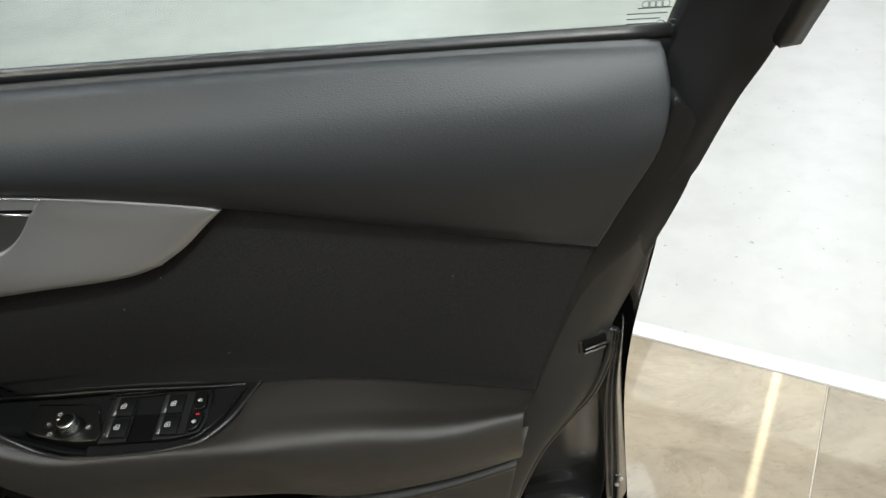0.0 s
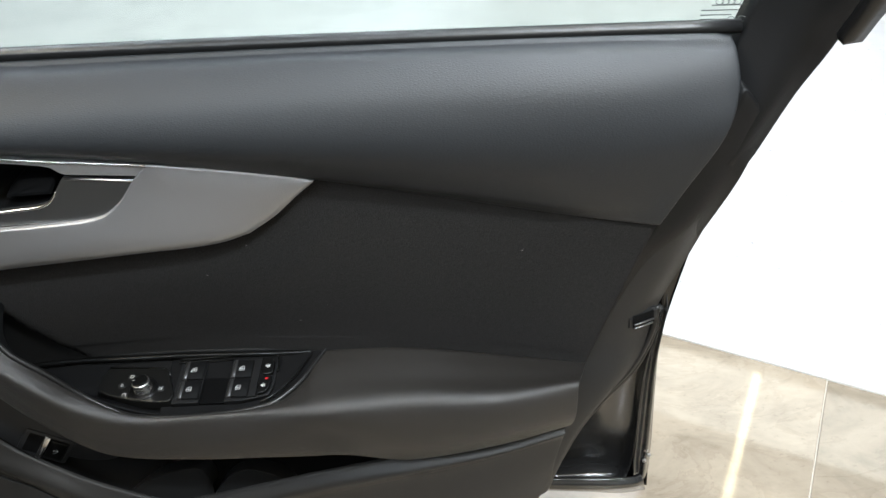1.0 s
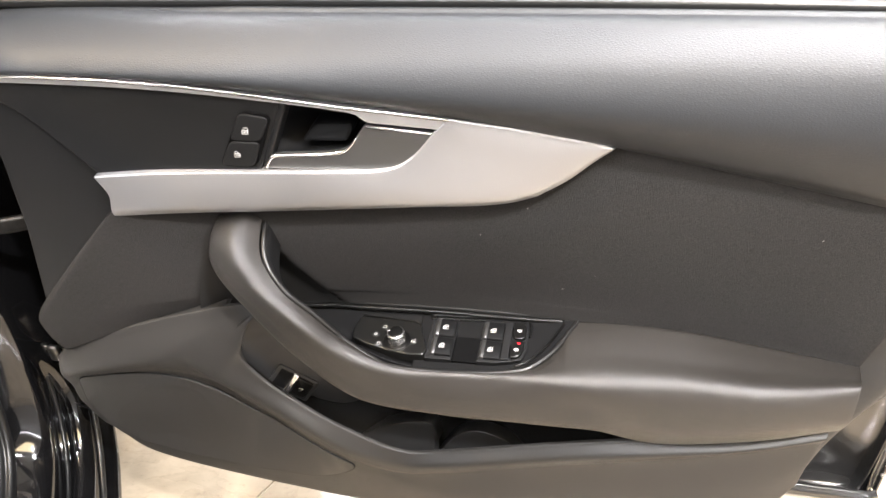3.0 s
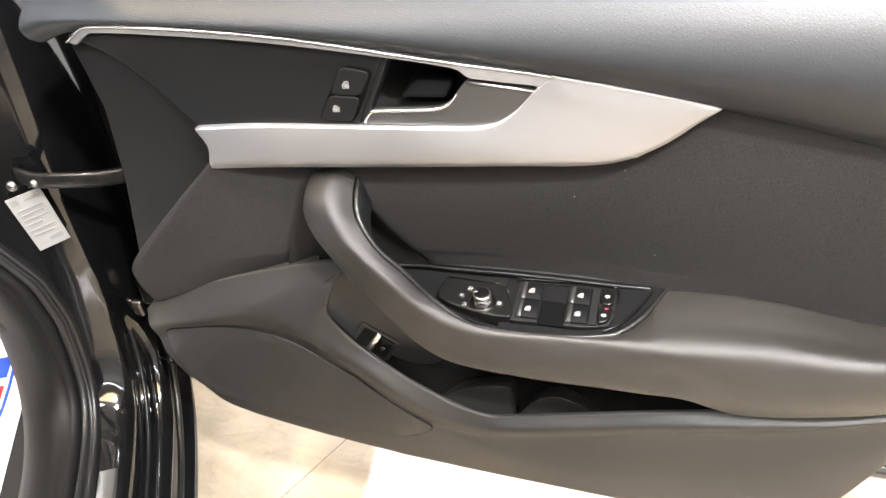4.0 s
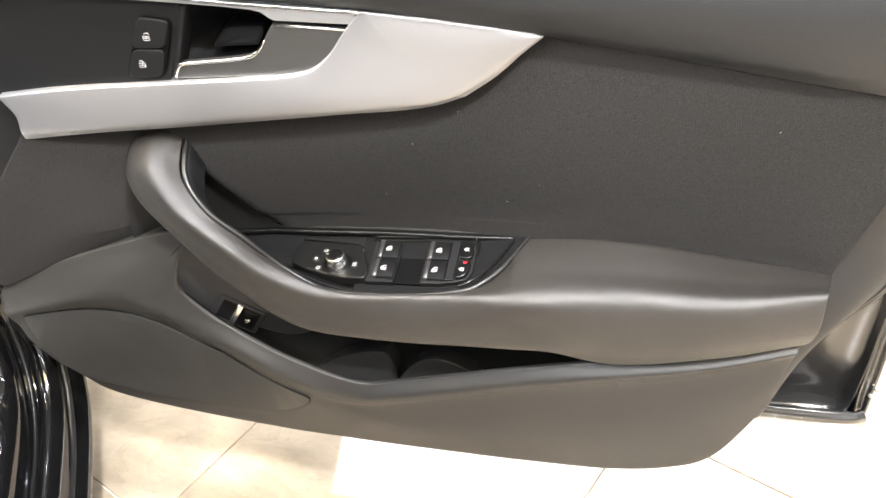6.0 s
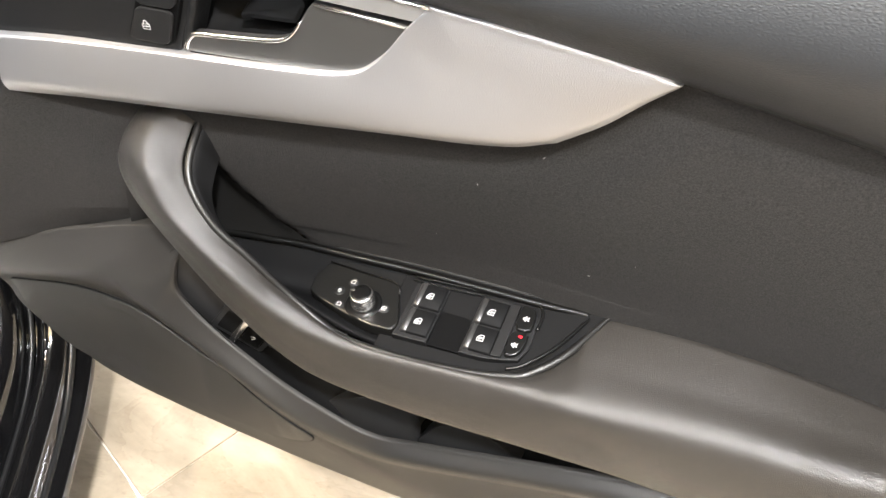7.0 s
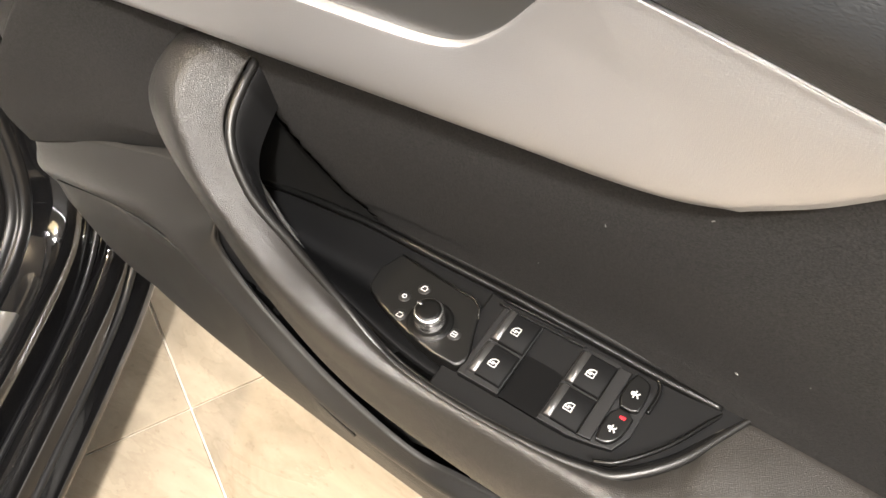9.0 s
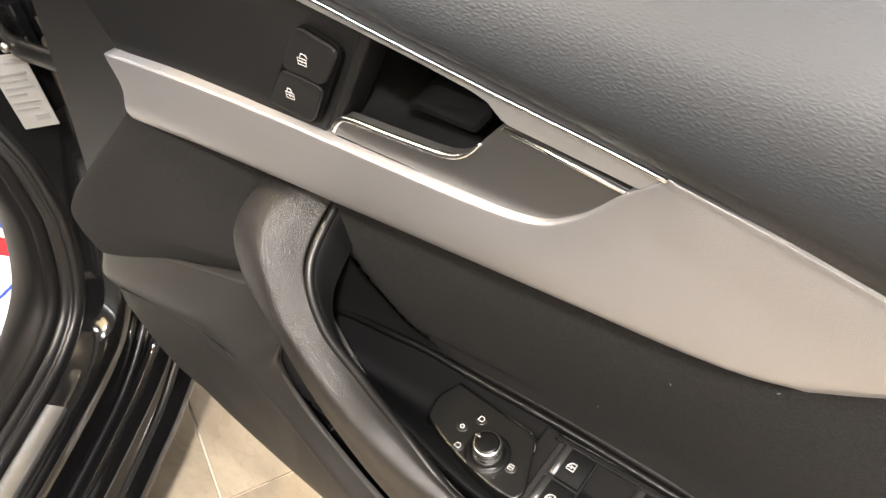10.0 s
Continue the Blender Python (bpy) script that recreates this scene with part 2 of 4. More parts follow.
# ---- mesh helpers ----
PLATES = []


def part(name, bm, mat, parent=None, label="", smooth=True):
    me = bpy.data.meshes.new(name)
    flat = any(b is bm for b in PLATES)
    bmesh.ops.recalc_face_normals(bm, faces=bm.faces[:])
    for f in bm.faces:
        f.smooth = smooth
    bm.to_mesh(me)
    bm.free()
    if flat:
        me.set_sharp_from_angle(angle=radians(21))
    me.materials.append(mat)
    ob = new(name, me)
    if parent is not None:
        ob.parent = parent
    if label:
        ob["label"] = label
    return ob


def spline(pts, n):
    """n points along a Catmull-Rom curve through pts, evenly spaced between the control points."""
    p = np.array(pts, float)
    p = np.vstack([2 * p[0] - p[1], p, 2 * p[-1] - p[-2]])
    out = []
    k = len(pts) - 1
    for i in range(n):
        s = i / (n - 1) * k
        j = min(int(s), k - 1)
        t = s - j
        a, b, c, d = p[j:j + 4]
        out.append(0.5 * (2 * b + (c - a) * t + (2 * a - 5 * b + 4 * c - d) * t * t + (3 * b - a - 3 * c + d) * t ** 3))
    return np.array(out)


def loft(rails, along=60, across=24, back=0.012, edge=0.003, push=(0, 1, 0)):
    """A smooth skin through rails (lists of points, paired), with a rolled rim that turns back by back metres along push."""
    rows = np.array([spline(r, along) for r in rails])
    grid = np.array([spline(rows[:, i], across) for i in range(along)])          # along x across x 3
    bm = bmesh.new()
    vs = [[bm.verts.new(p) for p in col] for col in grid]
    for i in range(along - 1):
        for j in range(across - 1):
            bm.faces.new((vs[i][j], vs[i + 1][j], vs[i + 1][j + 1], vs[i][j + 1]))
    if back:
        ring = [(i, 0) for i in range(along)] + [(along - 1, j) for j in range(1, across)]
        ring += [(i, across - 1) for i in range(along - 2, -1, -1)] + [(0, j) for j in range(across - 2, 0, -1)]
        push = np.array(push, float)
        prev = [vs[i][j] for i, j in ring]
        outs = []
        for i, j in ring:
            ii, jj = min(max(i, 1), along - 2), min(max(j, 1), across - 2)
            d = grid[i][j] - grid[ii][jj]
            d -= push * (d @ push)
            outs.append(d / (np.linalg.norm(d) + 1e-9))
        for o, b in ((0.6, 0.3), (1.0, 1.0), (1.0, None)):
            cur = [bm.verts.new(grid[i][j] + outs[k] * edge * o + push * (back if b is None else edge * b)) for k, (i, j) in enumerate(ring)]
            for k in range(len(ring)):
                q = (k + 1) % len(ring)
                bm.faces.new((prev[k], prev[q], cur[q], cur[k]))
            prev = cur
    return bm


def chaikin(pts, times=2, closed=True):
    p = [np.array(q, float) for q in pts]
    for _ in range(times):
        out = []
        for i in range(len(p) if closed else len(p) - 1):
            a, b = p[i], p[(i + 1) % len(p)]
            out += [a * 0.75 + b * 0.25, a * 0.25 + b * 0.75]
        if not closed:
            out = [p[0]] + out + [p[-1]]
        p = out
    return p


def round_poly(pts, r, n=5):
    """An outline whose corners are rounded by r."""
    p = [np.array(q, float) for q in pts]
    out = []
    for i in range(len(p)):
        a, b, c = p[i - 1], p[i], p[(i + 1) % len(p)]
        da, dc = a - b, c - b
        k = min(r, 0.45 * np.linalg.norm(da), 0.45 * np.linalg.norm(dc))
        s, e = b + da / np.linalg.norm(da) * k, b + dc / np.linalg.norm(dc) * k
        for j in range(n + 1):
            t = j / n
            out.append(tuple(s * (1 - t) ** 2 + 2 * b * t * (1 - t) + e * t * t))
    return out


def skin_depth(ob):
    """A function (x, z) -> y on the front of a skin, from its nearest corners."""
    co = np.array([v.co for v in ob.data.vertices])
    nrm = np.array([v.normal for v in ob.data.vertices])
    co = co[np.abs(nrm[:, 1]) > 0.35]

    def depth(x, z, d=0.0):
        q = (co[:, 0] - x) ** 2 + (co[:, 2] - z) ** 2
        near = np.argsort(q)[:24]
        keep = near[co[near, 1] < co[near, 1].min() + 0.02]
        w = 1.0 / (q[keep] + 4e-6) ** 2
        m = np.column_stack([np.ones(len(keep)), co[keep, 0] - x, co[keep, 2] - z]) * np.sqrt(w)[:, None]
        fit = np.linalg.lstsq(m, co[keep, 1] * np.sqrt(w), rcond=1e-4)[0]
        return float(np.clip(fit[0], co[keep, 1].min() - 0.001, co[keep, 1].max() + 0.001)) + d
    return depth


def plate(outline, y0, depth=0.006, r=0.0015, smooth_outline=0, bm=None):
    """A slab with rounded edges: outline in (x, z), its face at y0 (a number or a function of x, z), reaching depth behind it."""
    f = y0 if callable(y0) else (lambda x, z: y0)
    pts = chaikin(outline, smooth_outline) if smooth_outline else [np.array(q, float) for q in outline]
    area = sum(pts[i][0] * pts[(i + 1) % len(pts)][1] - pts[(i + 1) % len(pts)][0] * pts[i][1] for i in range(len(pts)))
    if area < 0:
        pts = pts[::-1]
    n = len(pts)
    ins = []
    for i in range(n):
        a, b, c = pts[i - 1], pts[i], pts[(i + 1) % n]
        d1, d2 = b - a, c - b
        n1 = np.array([-d1[1], d1[0]]) / (np.linalg.norm(d1) + 1e-12)
        n2 = np.array([-d2[1], d2[0]]) / (np.linalg.norm(d2) + 1e-12)
        m = n1 + n2
        ins.append(m / max(0.5, m @ m / 2 + 1e-9) / 1.0 if m @ m > 1e-6 else n1)
    bm = bm or bmesh.new()
    rings = []
    for inset, dy in ((0, depth), (0, r), (0.3 * r, 0.3 * r), (r, 0)):
        rings.append([bm.verts.new((p[0] + q[0] * inset, f(*(p + q * inset)) + dy, p[1] + q[1] * inset)) for p, q in zip(pts, ins)])
    for a, b in zip(rings, rings[1:]):
        for i in range(n):
            bm.faces.new((a[i], a[(i + 1) % n], b[(i + 1) % n], b[i]))
    PLATES.append(bm)
    for ring in (rings[-1], rings[0]):
        cap = bm.faces.new(ring)
        cap.normal_update()
        bmesh.ops.triangulate(bm, faces=[cap])
    return bm


def sweep(path, section, closed_section=True, up=(0, 0, 1), cap=True):
    """A tube: section [(side, up)] carried along path; section may be a function of 0..1."""
    p = np.array(path, float)
    n = len(p)
    bm = bmesh.new()
    rings = []
    for i in range(n):
        d = p[min(i + 1, n - 1)] - p[max(i - 1, 0)]
        d /= np.linalg.norm(d)
        side = np.cross(d, up)
        side /= np.linalg.norm(side)
        u = np.cross(side, d)
        sec = section(i / (n - 1)) if callable(section) else section
        rings.append([bm.verts.new(p[i] + side * a + u * b) for a, b in sec])
    k = len(rings[0])
    for a, b in zip(rings, rings[1:]):
        for i in range(k if closed_section else k - 1):
            bm.faces.new((a[i], a[(i + 1) % k], b[(i + 1) % k], b[i]))
    if cap and closed_section:
        bm.faces.new(rings[0][::-1])
        bm.faces.new(rings[-1])
    return bm


def circle(r, n=12, squash=1.0):
    return [(r * math.cos(6.283185 * i / n), squash * r * math.sin(6.283185 * i / n)) for i in range(n)]


def box(cx, cy, cz, sx, sy, sz, bevel=0.0, bm=None, m=None):
    bm = bm or bmesh.new()
    made = bmesh.ops.create_cube(bm, size=1.0)["verts"]
    bmesh.ops.scale(bm, vec=(sx, sy, sz), verts=made)
    if bevel:
        edges = list({e for v in made for e in v.link_edges})
        made = list({v for f in bmesh.ops.bevel(bm, geom=edges, offset=bevel, segments=2, affect="EDGES", profile=0.5)["faces"] for v in f.verts} | {v for v in made if v.is_valid})
    bmesh.ops.transform(bm, matrix=Matrix.Translation((cx, cy, cz)) @ (m or Matrix()), verts=made)
    return bm


def turned(profile, n=28, m=None):
    """A turned body: profile [(r, h)] about the axis that stands on the panel."""
    bm = bmesh.new()
    rings = [[bm.verts.new((r * math.cos(6.283185 * i / n) / 1000, -h / 1000, r * math.sin(6.283185 * i / n) / 1000)) for i in range(n)] for r, h in profile]
    for a, b in zip(rings, rings[1:]):
        for i in range(n):
            bm.faces.new((a[i], a[(i + 1) % n], b[(i + 1) % n], b[i]))
    bm.faces.new(rings[-1])
    if m:
        bmesh.ops.transform(bm, matrix=m, verts=bm.verts[:])
    return bm


def thing(name, label, category, at=(0, 0, 0), group=""):
    ob = new(name)
    ob.location = at
    return tagged(ob, label, category, group)


# ---- the floor: stone tiles, then an edge strip and a white painted floor ----
TU = Vector((math.cos(radians(-25.0)), math.sin(radians(-25.0)), 0))     # tile rows
TV = Vector((-TU.y, TU.x, 0))
T0 = Vector((0.734, 1.319, 0))                                            # a tile corner at the strip


def ground_quad(u0, u1, v0, v1, z0, z1, bevel=0.0):
    m = Matrix.Translation(T0) @ Matrix(((TU.x, TV.x, 0, 0), (TU.y, TV.y, 0, 0), (0, 0, 1, 0), (0, 0, 0, 1)))
    bm = bmesh.new()
    box((u0 + u1) / 2, (v0 + v1) / 2, (z0 + z1) / 2, u1 - u0, v1 - v0, z1 - z0, bevel, bm)
    bmesh.ops.transform(bm, matrix=m, verts=bm.verts[:])
    return bm


floor = part("floor", ground_quad(-8.14, 4.66, -6.84, 0.0, -0.1, -0.004), GROUT, smooth=False)
tagged(floor, "grout bed of the stone-tiled showroom floor", "floor", kind="structure")
white_floor = part("floor", ground_quad(-8.14, 4.66, 0.045, 12, -0.1, -0.001), WHITEFLOOR, smooth=False)
tagged(white_floor, "glossy white painted floor with scuffs", "floor", kind="structure")
strip = part("trim", ground_quad(-8.14, 4.66, 0.0, 0.045, -0.1, 0.006, 0.003), WHITELINE, smooth=False)
tagged(strip, "raised white strip along the tiles", "trim", kind="structure")


def wall(name, u0, u1, v0, v1, z0, z1, mat, label):
    return tagged(part(name, ground_quad(u0, u1, v0, v1, z0, z1), mat, smooth=False), label, "wall", kind="structure")


wall("wall_north", -8.14, 4.66, 12, 12.2, -0.1, 3.1, WALLPAINT, "plain painted wall")
wall("wall_south", -8.14, 4.66, -7.04, -6.84, -0.1, 3.1, WALLPAINT, "plain painted wall")
wall("wall_east", 4.66, 4.86, -7.04, 12.2, -0.1, 3.1, WALLPAINT, "plain painted wall")
wall("wall_west", -8.34, -8.14, -7.04, 12.2, -0.1, 3.1, WALLPAINT, "plain painted wall")
tagged(part("ceiling", ground_quad(-8.34, 4.86, -7.04, 12.2, 3.1, 3.2), CEILPAINT, smooth=False), "plain painted ceiling", "ceiling", kind="structure")

# ---- the open door ----
car = thing("car", "black car with its front door standing wide open", "car")
door = part("door", loft([
    [(-.93, .775, .955), (-.6, .78, .962), (-.2, .78, .966), (.24, .765, .96)],
    [(-.93, .86, .75), (-.6, .88, .75), (-.2, .87, .75), (.235, .83, .75)],
    [(-.93, .90, .5), (-.6, .92, .5), (-.2, .91, .5), (.222, .87, .5)],
    [(-.93, .90, .22), (-.6, .91, .21), (-.2, .905, .205), (.246, .89, .205)],
], 30, 20, 0.004, 0.001, push=(0, -1, 0)), PAINT, car, "open door with a black painted skin")

# padded upper rail
part("upper_pad", loft([
    [(-.822, .722, .975), (-.78, .722, .985), (-.68, .719, .992), (-.5, .717, .996), (-.346, .717, 1.0), (-.197, .717, 1.004), (-.053, .717, 1.007), (.088, .717, 1.009), (.194, .717, 1.009)],
    [(-.832, .695, .972), (-.79, .697, .982), (-.69, .697, .989), (-.5, .697, .993), (-.346, .697, .997), (-.197, .698, 1.0), (-.053, .698, 1.003), (.088, .698, 1.004), (.196, .699, 1.0)],
    [(-.838, .665, .962), (-.795, .666, .970), (-.69, .668, .974), (-.5, .670, .973), (-.346, .670, .974), (-.197, .672, .975), (-.053, .673, .974), (.088, .674, .975), (.198, .684, .975)],
    [(-.842, .652, .945), (-.80, .651, .956), (-.70, .653, .958), (-.52, .657, .955), (-.346, .660, .945), (-.19, .661, .938), (-.04, .662, .930), (.085, .663, .925), (.190, .672, .938)],
    [(-.840, .655, .932), (-.80, .652, .948), (-.71, .656, .952), (-.53, .664, .945), (-.335, .675, .924), (-.18, .677, .905), (-.03, .676, .886), (.085, .676, .871), (.166, .679, .881)],
    [(-.835, .662, .925), (-.795, .660, .940), (-.72, .663, .945), (-.54, .672, .938), (-.325, .687, .916), (-.17, .692, .892), (-.03, .691, .868), (.07, .688, .851), (.149, .683, .842)],
], 90, 34, 0.02, 0.003), SOFT, door, "soft padded grained vinyl top rail")

# cloth insert with its rolled front edge
insert = loft([
    [(-.674, .695, .790), (-.681, .672, .793), (-.677, .657, .797), (-.668, .6525, .804), (-.652, .652, .815), (-.56, .682, .84), (-.44, .690, .86), (-.30, .694, .89), (-.17, .695, .90), (-.067, .695, .885), (.035, .693, .866), (.148, .686, .848)],
    [(-.738, .695, .720), (-.7460, .668, .723), (-.7430, .6525, .727), (-.7340, .6470, .731), (-.7170, .6440, .737), (-.60, .670, .745), (-.46, .689, .765), (-.30, .697, .785), (-.17, .70, .79), (-.067, .70, .78), (.035, .70, .77), (.127, .697, .765)],
    [(-.803, .695, .645), (-.8120, .667, .648), (-.8095, .6500, .651), (-.8000, .6440, .653), (-.7820, .6410, .657), (-.64, .664, .683), (-.48, .698, .69), (-.32, .716, .69), (-.186, .716, .69), (-.08, .712, .69), (.01, .712, .68), (.104, .708, .67)],
    [(-.808, .695, .614), (-.8175, .668, .617), (-.8155, .6510, .620), (-.8055, .6450, .622), (-.7870, .6420, .627), (-.64, .667, .668), (-.49, .703, .672), (-.32, .7195, .672), (-.186, .7180, .672), (-.08, .715, .670), (.01, .715, .660), (.099, .711, .648)],
    [(-.798, .695, .580), (-.8080, .670, .586), (-.8060, .6540, .590), (-.7970, .6490, .594), (-.7780, .6470, .601), (-.64, .672, .653), (-.50, .708, .650), (-.32, .7230, .648), (-.186, .7205, .648), (-.08, .7185, .649), (.01, .7175, .640), (.094, .713, .625)],
], 220, 60, 0.02, 0.004)
insert = part("insert_panel", insert, FABRIC, door, "black woven cloth insert")
# behind the grip the cloth gives way to a smooth hollow, between two slanting creases
cloth_depth = skin_depth(insert)
FAR, NEAR = [(-.5265, .7715), (-.5050, .7340), (-.4815, .6935), (-.4590, .6545)], [(-.5780, .7750), (-.5900, .7400), (-.6020, .7050), (-.6150, .6650)]


def beside(x, z, line):
    (x0, z0), (x1, z1) = line[0], line[-1]
    return ((x - x0) * (z1 - z0) - (z - z0) * (x1 - x0)) / math.hypot(x1 - x0, z1 - z0)


for v in insert.data.vertices:
    d = min(2.0 * beside(v.co.x, v.co.z, FAR), -2.0 * beside(v.co.x, v.co.z, NEAR), 3.0 * (.775 - v.co.z))
    if d > 0:
        v.co.y += min(d, 0.05)
rails = [[(x + 0.0022, cloth_depth(x + 0.0022, z, -0.0014), z + 0.0012) for x, z in spline(FAR, 9)],
         spline([(-.5450, .688, .767), (-.5270, .697, .722), (-.5050, .704, .685), (-.4780, .7120, .640)], 9),
         spline([(-.5620, .684, .768), (-.5580, .689, .718), (-.5500, .694, .675), (-.5400, .698, .620)], 9),
         spline([(x - 0.0012, cloth_depth(x, z, -0.0008), z) for x, z in NEAR[:3]] + [(-.620, .672, .630)], 9)]
part("grip_hollow", loft(rails, 60, 26, 0.0), HOLLOW, door, "smooth black hollow behind the grip")

# lint on the cloth
rng = random.Random(4)
for _ in range(7):
    x, z = rng.uniform(-.45, .06), rng.uniform(.70, .83)
    y = float(np.interp(z, [.69, .78, .85], [.7105, .6965, .6915])) - 0.0025
    part("lint", box(x, y, z, rng.uniform(.0006, .0020), .0003, rng.uniform(.0003, .0006), 0, m=Matrix.Rotation(rng.uniform(-1.5, 1.5), 4, "Y")), LINT, door, "pale lint speck", smooth=False)

# dark cover over the hinge end
part("front_cover", plate([(-.805, .93), (-.79, .85), (-.797, .755), (-.815, .645), (-.76, .69), (-.72, .745), (-.675, .795), (-.655, .80), (-.655, .86), (-.70, .93)],
                          lambda x, z: 0.668 - 0.02 * (x + 0.8), 0.05, 0.002), MATT, door, "matt black cover at the hinge end")
part("lock_panel", loft([
    [(-.795, .662, .934), (-.755, .660, .942), (-.683, .660, .943), (-.60, .663, .941), (-.53, .666, .938), (-.470, .669, .932)],
    [(-.74, .664, .905), (-.70, .663, .905), (-.64, .663, .905), (-.58, .666, .90), (-.53, .669, .897), (-.485, .671, .894)],
    [(-.672, .656, .848), (-.65, .657, .848), (-.61, .661, .849), (-.57, .664, .850), (-.54, .666, .852), (-.503, .669, .854)],
], 50, 16, 0.01, 0.001), MATT, door, "matt black panel round the lock buttons")

# aluminium trim
part("decor_trim", loft([
    [(-.6715, .649, .8475), (-.6, .655, .853), (-.52, .662, .856), (-.43, .667, .86), (-.375, .671, .865), (-.35, .673, .879), (-.33, .675, .903), (-.3169, .6758, .9161), (-.314, .676, .919), (-.3071, .6764, .918), (-.265, .679, .912), (-.215, .681, .904), (-.172, .683, .8965)],
    [(-.67, .6475, .8455), (-.6, .6537, .8509), (-.52, .6607, .8539), (-.43, .6657, .8579), (-.3742, .6697, .8629), (-.3479, .6717, .8769), (-.3279, .6737, .9005), (-.3145, .6745, .9136), (-.3115, .6747, .9165), (-.3048, .6751, .9156), (-.2637, .6777, .9099), (-.2146, .6802, .9027), (-.172, .6826, .8964)],
    [(-.661, .647, .828), (-.59, .652, .831), (-.51, .659, .834), (-.42, .664, .838), (-.36, .668, .846), (-.325, .671, .857), (-.3, .673, .87), (-.2852, .6738, .8782), (-.282, .674, .88), (-.277, .6743, .8806), (-.246, .676, .884), (-.208, .679, .892), (-.171, .682, .896)],
    [(-.663, .646, .811), (-.59, .652, .815), (-.5, .66, .819), (-.41, .666, .826), (-.345, .67, .831), (-.305, .672, .836), (-.272, .674, .84), (-.2507, .6756, .8466), (-.246, .676, .848), (-.2419, .6763, .8504), (-.217, .678, .865), (-.193, .68, .882), (-.17, .682, .8956)],
    [(-.6655, .65, .8), (-.59, .657, .806), (-.5, .665, .811), (-.41, .671, .818), (-.34, .675, .824), (-.295, .678, .827), (-.262, .68, .832), (-.2407, .6808, .8394), (-.236, .681, .841), (-.2322, .6811, .8437), (-.209, .682, .86), (-.187, .683, .88), (-.169, .683, .8953)],
], 160, 24, 0.02, 0.0008), SILVER, door, "brushed aluminium decor strip")
STRIP_TOP = [(-.797, .930), (-.778, .944), (-.758, .9500), (-.683, .9515), (-.601, .9491), (-.5333, .9442), (-.4467, .9341), (-.396, .9284), (-.3456, .9233), (-.3150, .9198)]
STRIP_LOW = [(-.787, .927), (-.770, .939), (-.753, .9425), (-.683, .9435), (-.6036, .9418), (-.5352, .9374), (-.4477, .9290), (-.4071, .9237)]


def strip_depth(x, z):
    return float(np.interp(x, [-.797, -.758, -.683, -.565, -.455, -.377, -.315], [.657, .6545, .6555, .6605, .6665, .6715, .6755]))


low_edge = [tuple(q[::2]) for q in spline([(x, 0, z) for x, z in STRIP_LOW], 50)] + [(-.3985, .9212), (-.3915, .9152), (-.3870, .9136), (-.3573, .9112), (-.3240, .9086)]
top_edge = [tuple(q[::2]) for q in spline([(x, 0, z) for x, z in STRIP_TOP], 60)]
part("trim_strip", plate(top_edge + low_edge[::-1], strip_depth, 0.01, 0.0006), STRIPMETAL, door, "thin satin metal strip")
part("bright_edge", sweep([(x, strip_depth(x, z) - 0.0006, z - 0.0008) for x, z in top_edge], circle(0.0013, 8)), CHROME, door, "polished edge")

# armrest and grip as one moulding
P0 = [(-.524, .705, .797), (-.513, .648, .768), (-.490, .634, .737), (-.462, .636, .705), (-.428, .645, .662), (-.376, .645, .632), (-.30, .647, .631), (-.240, .656, .634), (-.193, .714, .656), (-.09, .716, .660), (0, .716, .649), (.094, .712, .634)]
P2 = [(-.546, .705, .801), (-.536, .643, .785), (-.517, .622, .750), (-.470, .618, .706), (-.430, .624, .668), (-.38, .630, .643), (-.30, .632, .642), (-.235, .633, .648), (-.18, .633, .653), (-.09, .634, .657), (0, .636, .660), (.075, .646, .660)]
P4 = [(-.566, .705, .795), (-.560, .652, .780), (-.553, .636, .750), (-.520, .630, .70), (-.480, .627, .643), (-.42, .627, .592), (-.33, .626, .584), (-.25, .628, .584), (-.16, .632, .582), (-.094, .660, .541), (0, .664, .560), (.076, .672, .574)]
P0[4:9] = [(-.430, .6415, .666), (-.378, .639, .6375), (-.30, .6415, .6375), (-.236, .6525, .643), (-.190, .720, .653)]
for rail, q in ((P0, (-.2085, .685, .6465)), (P2, (-.206, .633, .651)), (P4, (-.205, .630, .583))):
    rail.insert(8, q)
P0[-1], P2[-1], P4[-1] = (.098, .714, .637), (.082, .653, .663), (.080, .677, .577)
P2[1:6] = [(x, y - 0.002, z) for x, y, z in P2[1:6]]
P1 = [tuple(0.5 * (a + b) + (0, 0, 0.002)[i] + (0, -0.003, 0)[i] for i, (a, b) in enumerate(zip(p, q))) for p, q in zip(P0, P2)]
# a full round crest over the switch panel
for i, k in ((3, .5), (4, 1), (5, 1), (6, 1), (7, .7), (8, .4), (9, .2)):
    P1[i], P2[i] = (P1[i][0], P1[i][1] + 0.0005 * k, P1[i][2] + 0.002 * k), (P2[i][0], P2[i][1] - 0.0035 * k, P2[i][2] - 0.006 * k)
P4[1], P4[2], P4[3] = (-.565, .652, .780), (-.559, .637, .750), (-.525, .631, .698)
P3 = [(0.5 * (p[0] + q[0]) - (0.003 if i < 6 else 0), (0.5 * (p[1] + q[1]) - 0.0025 if i < 6 else min(p[1], q[1]) - 0.004), 0.5 * (p[2] + q[2])) for i, (p, q) in enumerate(zip(P2, P4))]
P5 = [(p[0] + 0.01, p[1] + 0.03, p[2] + 0.012) for p in P4]
part("armrest", loft([P0, P1, P2, P3, P4, P5], 150, 44, 0.002, 0.001), LEATHER, car, "padded armrest running up into a pull grip")

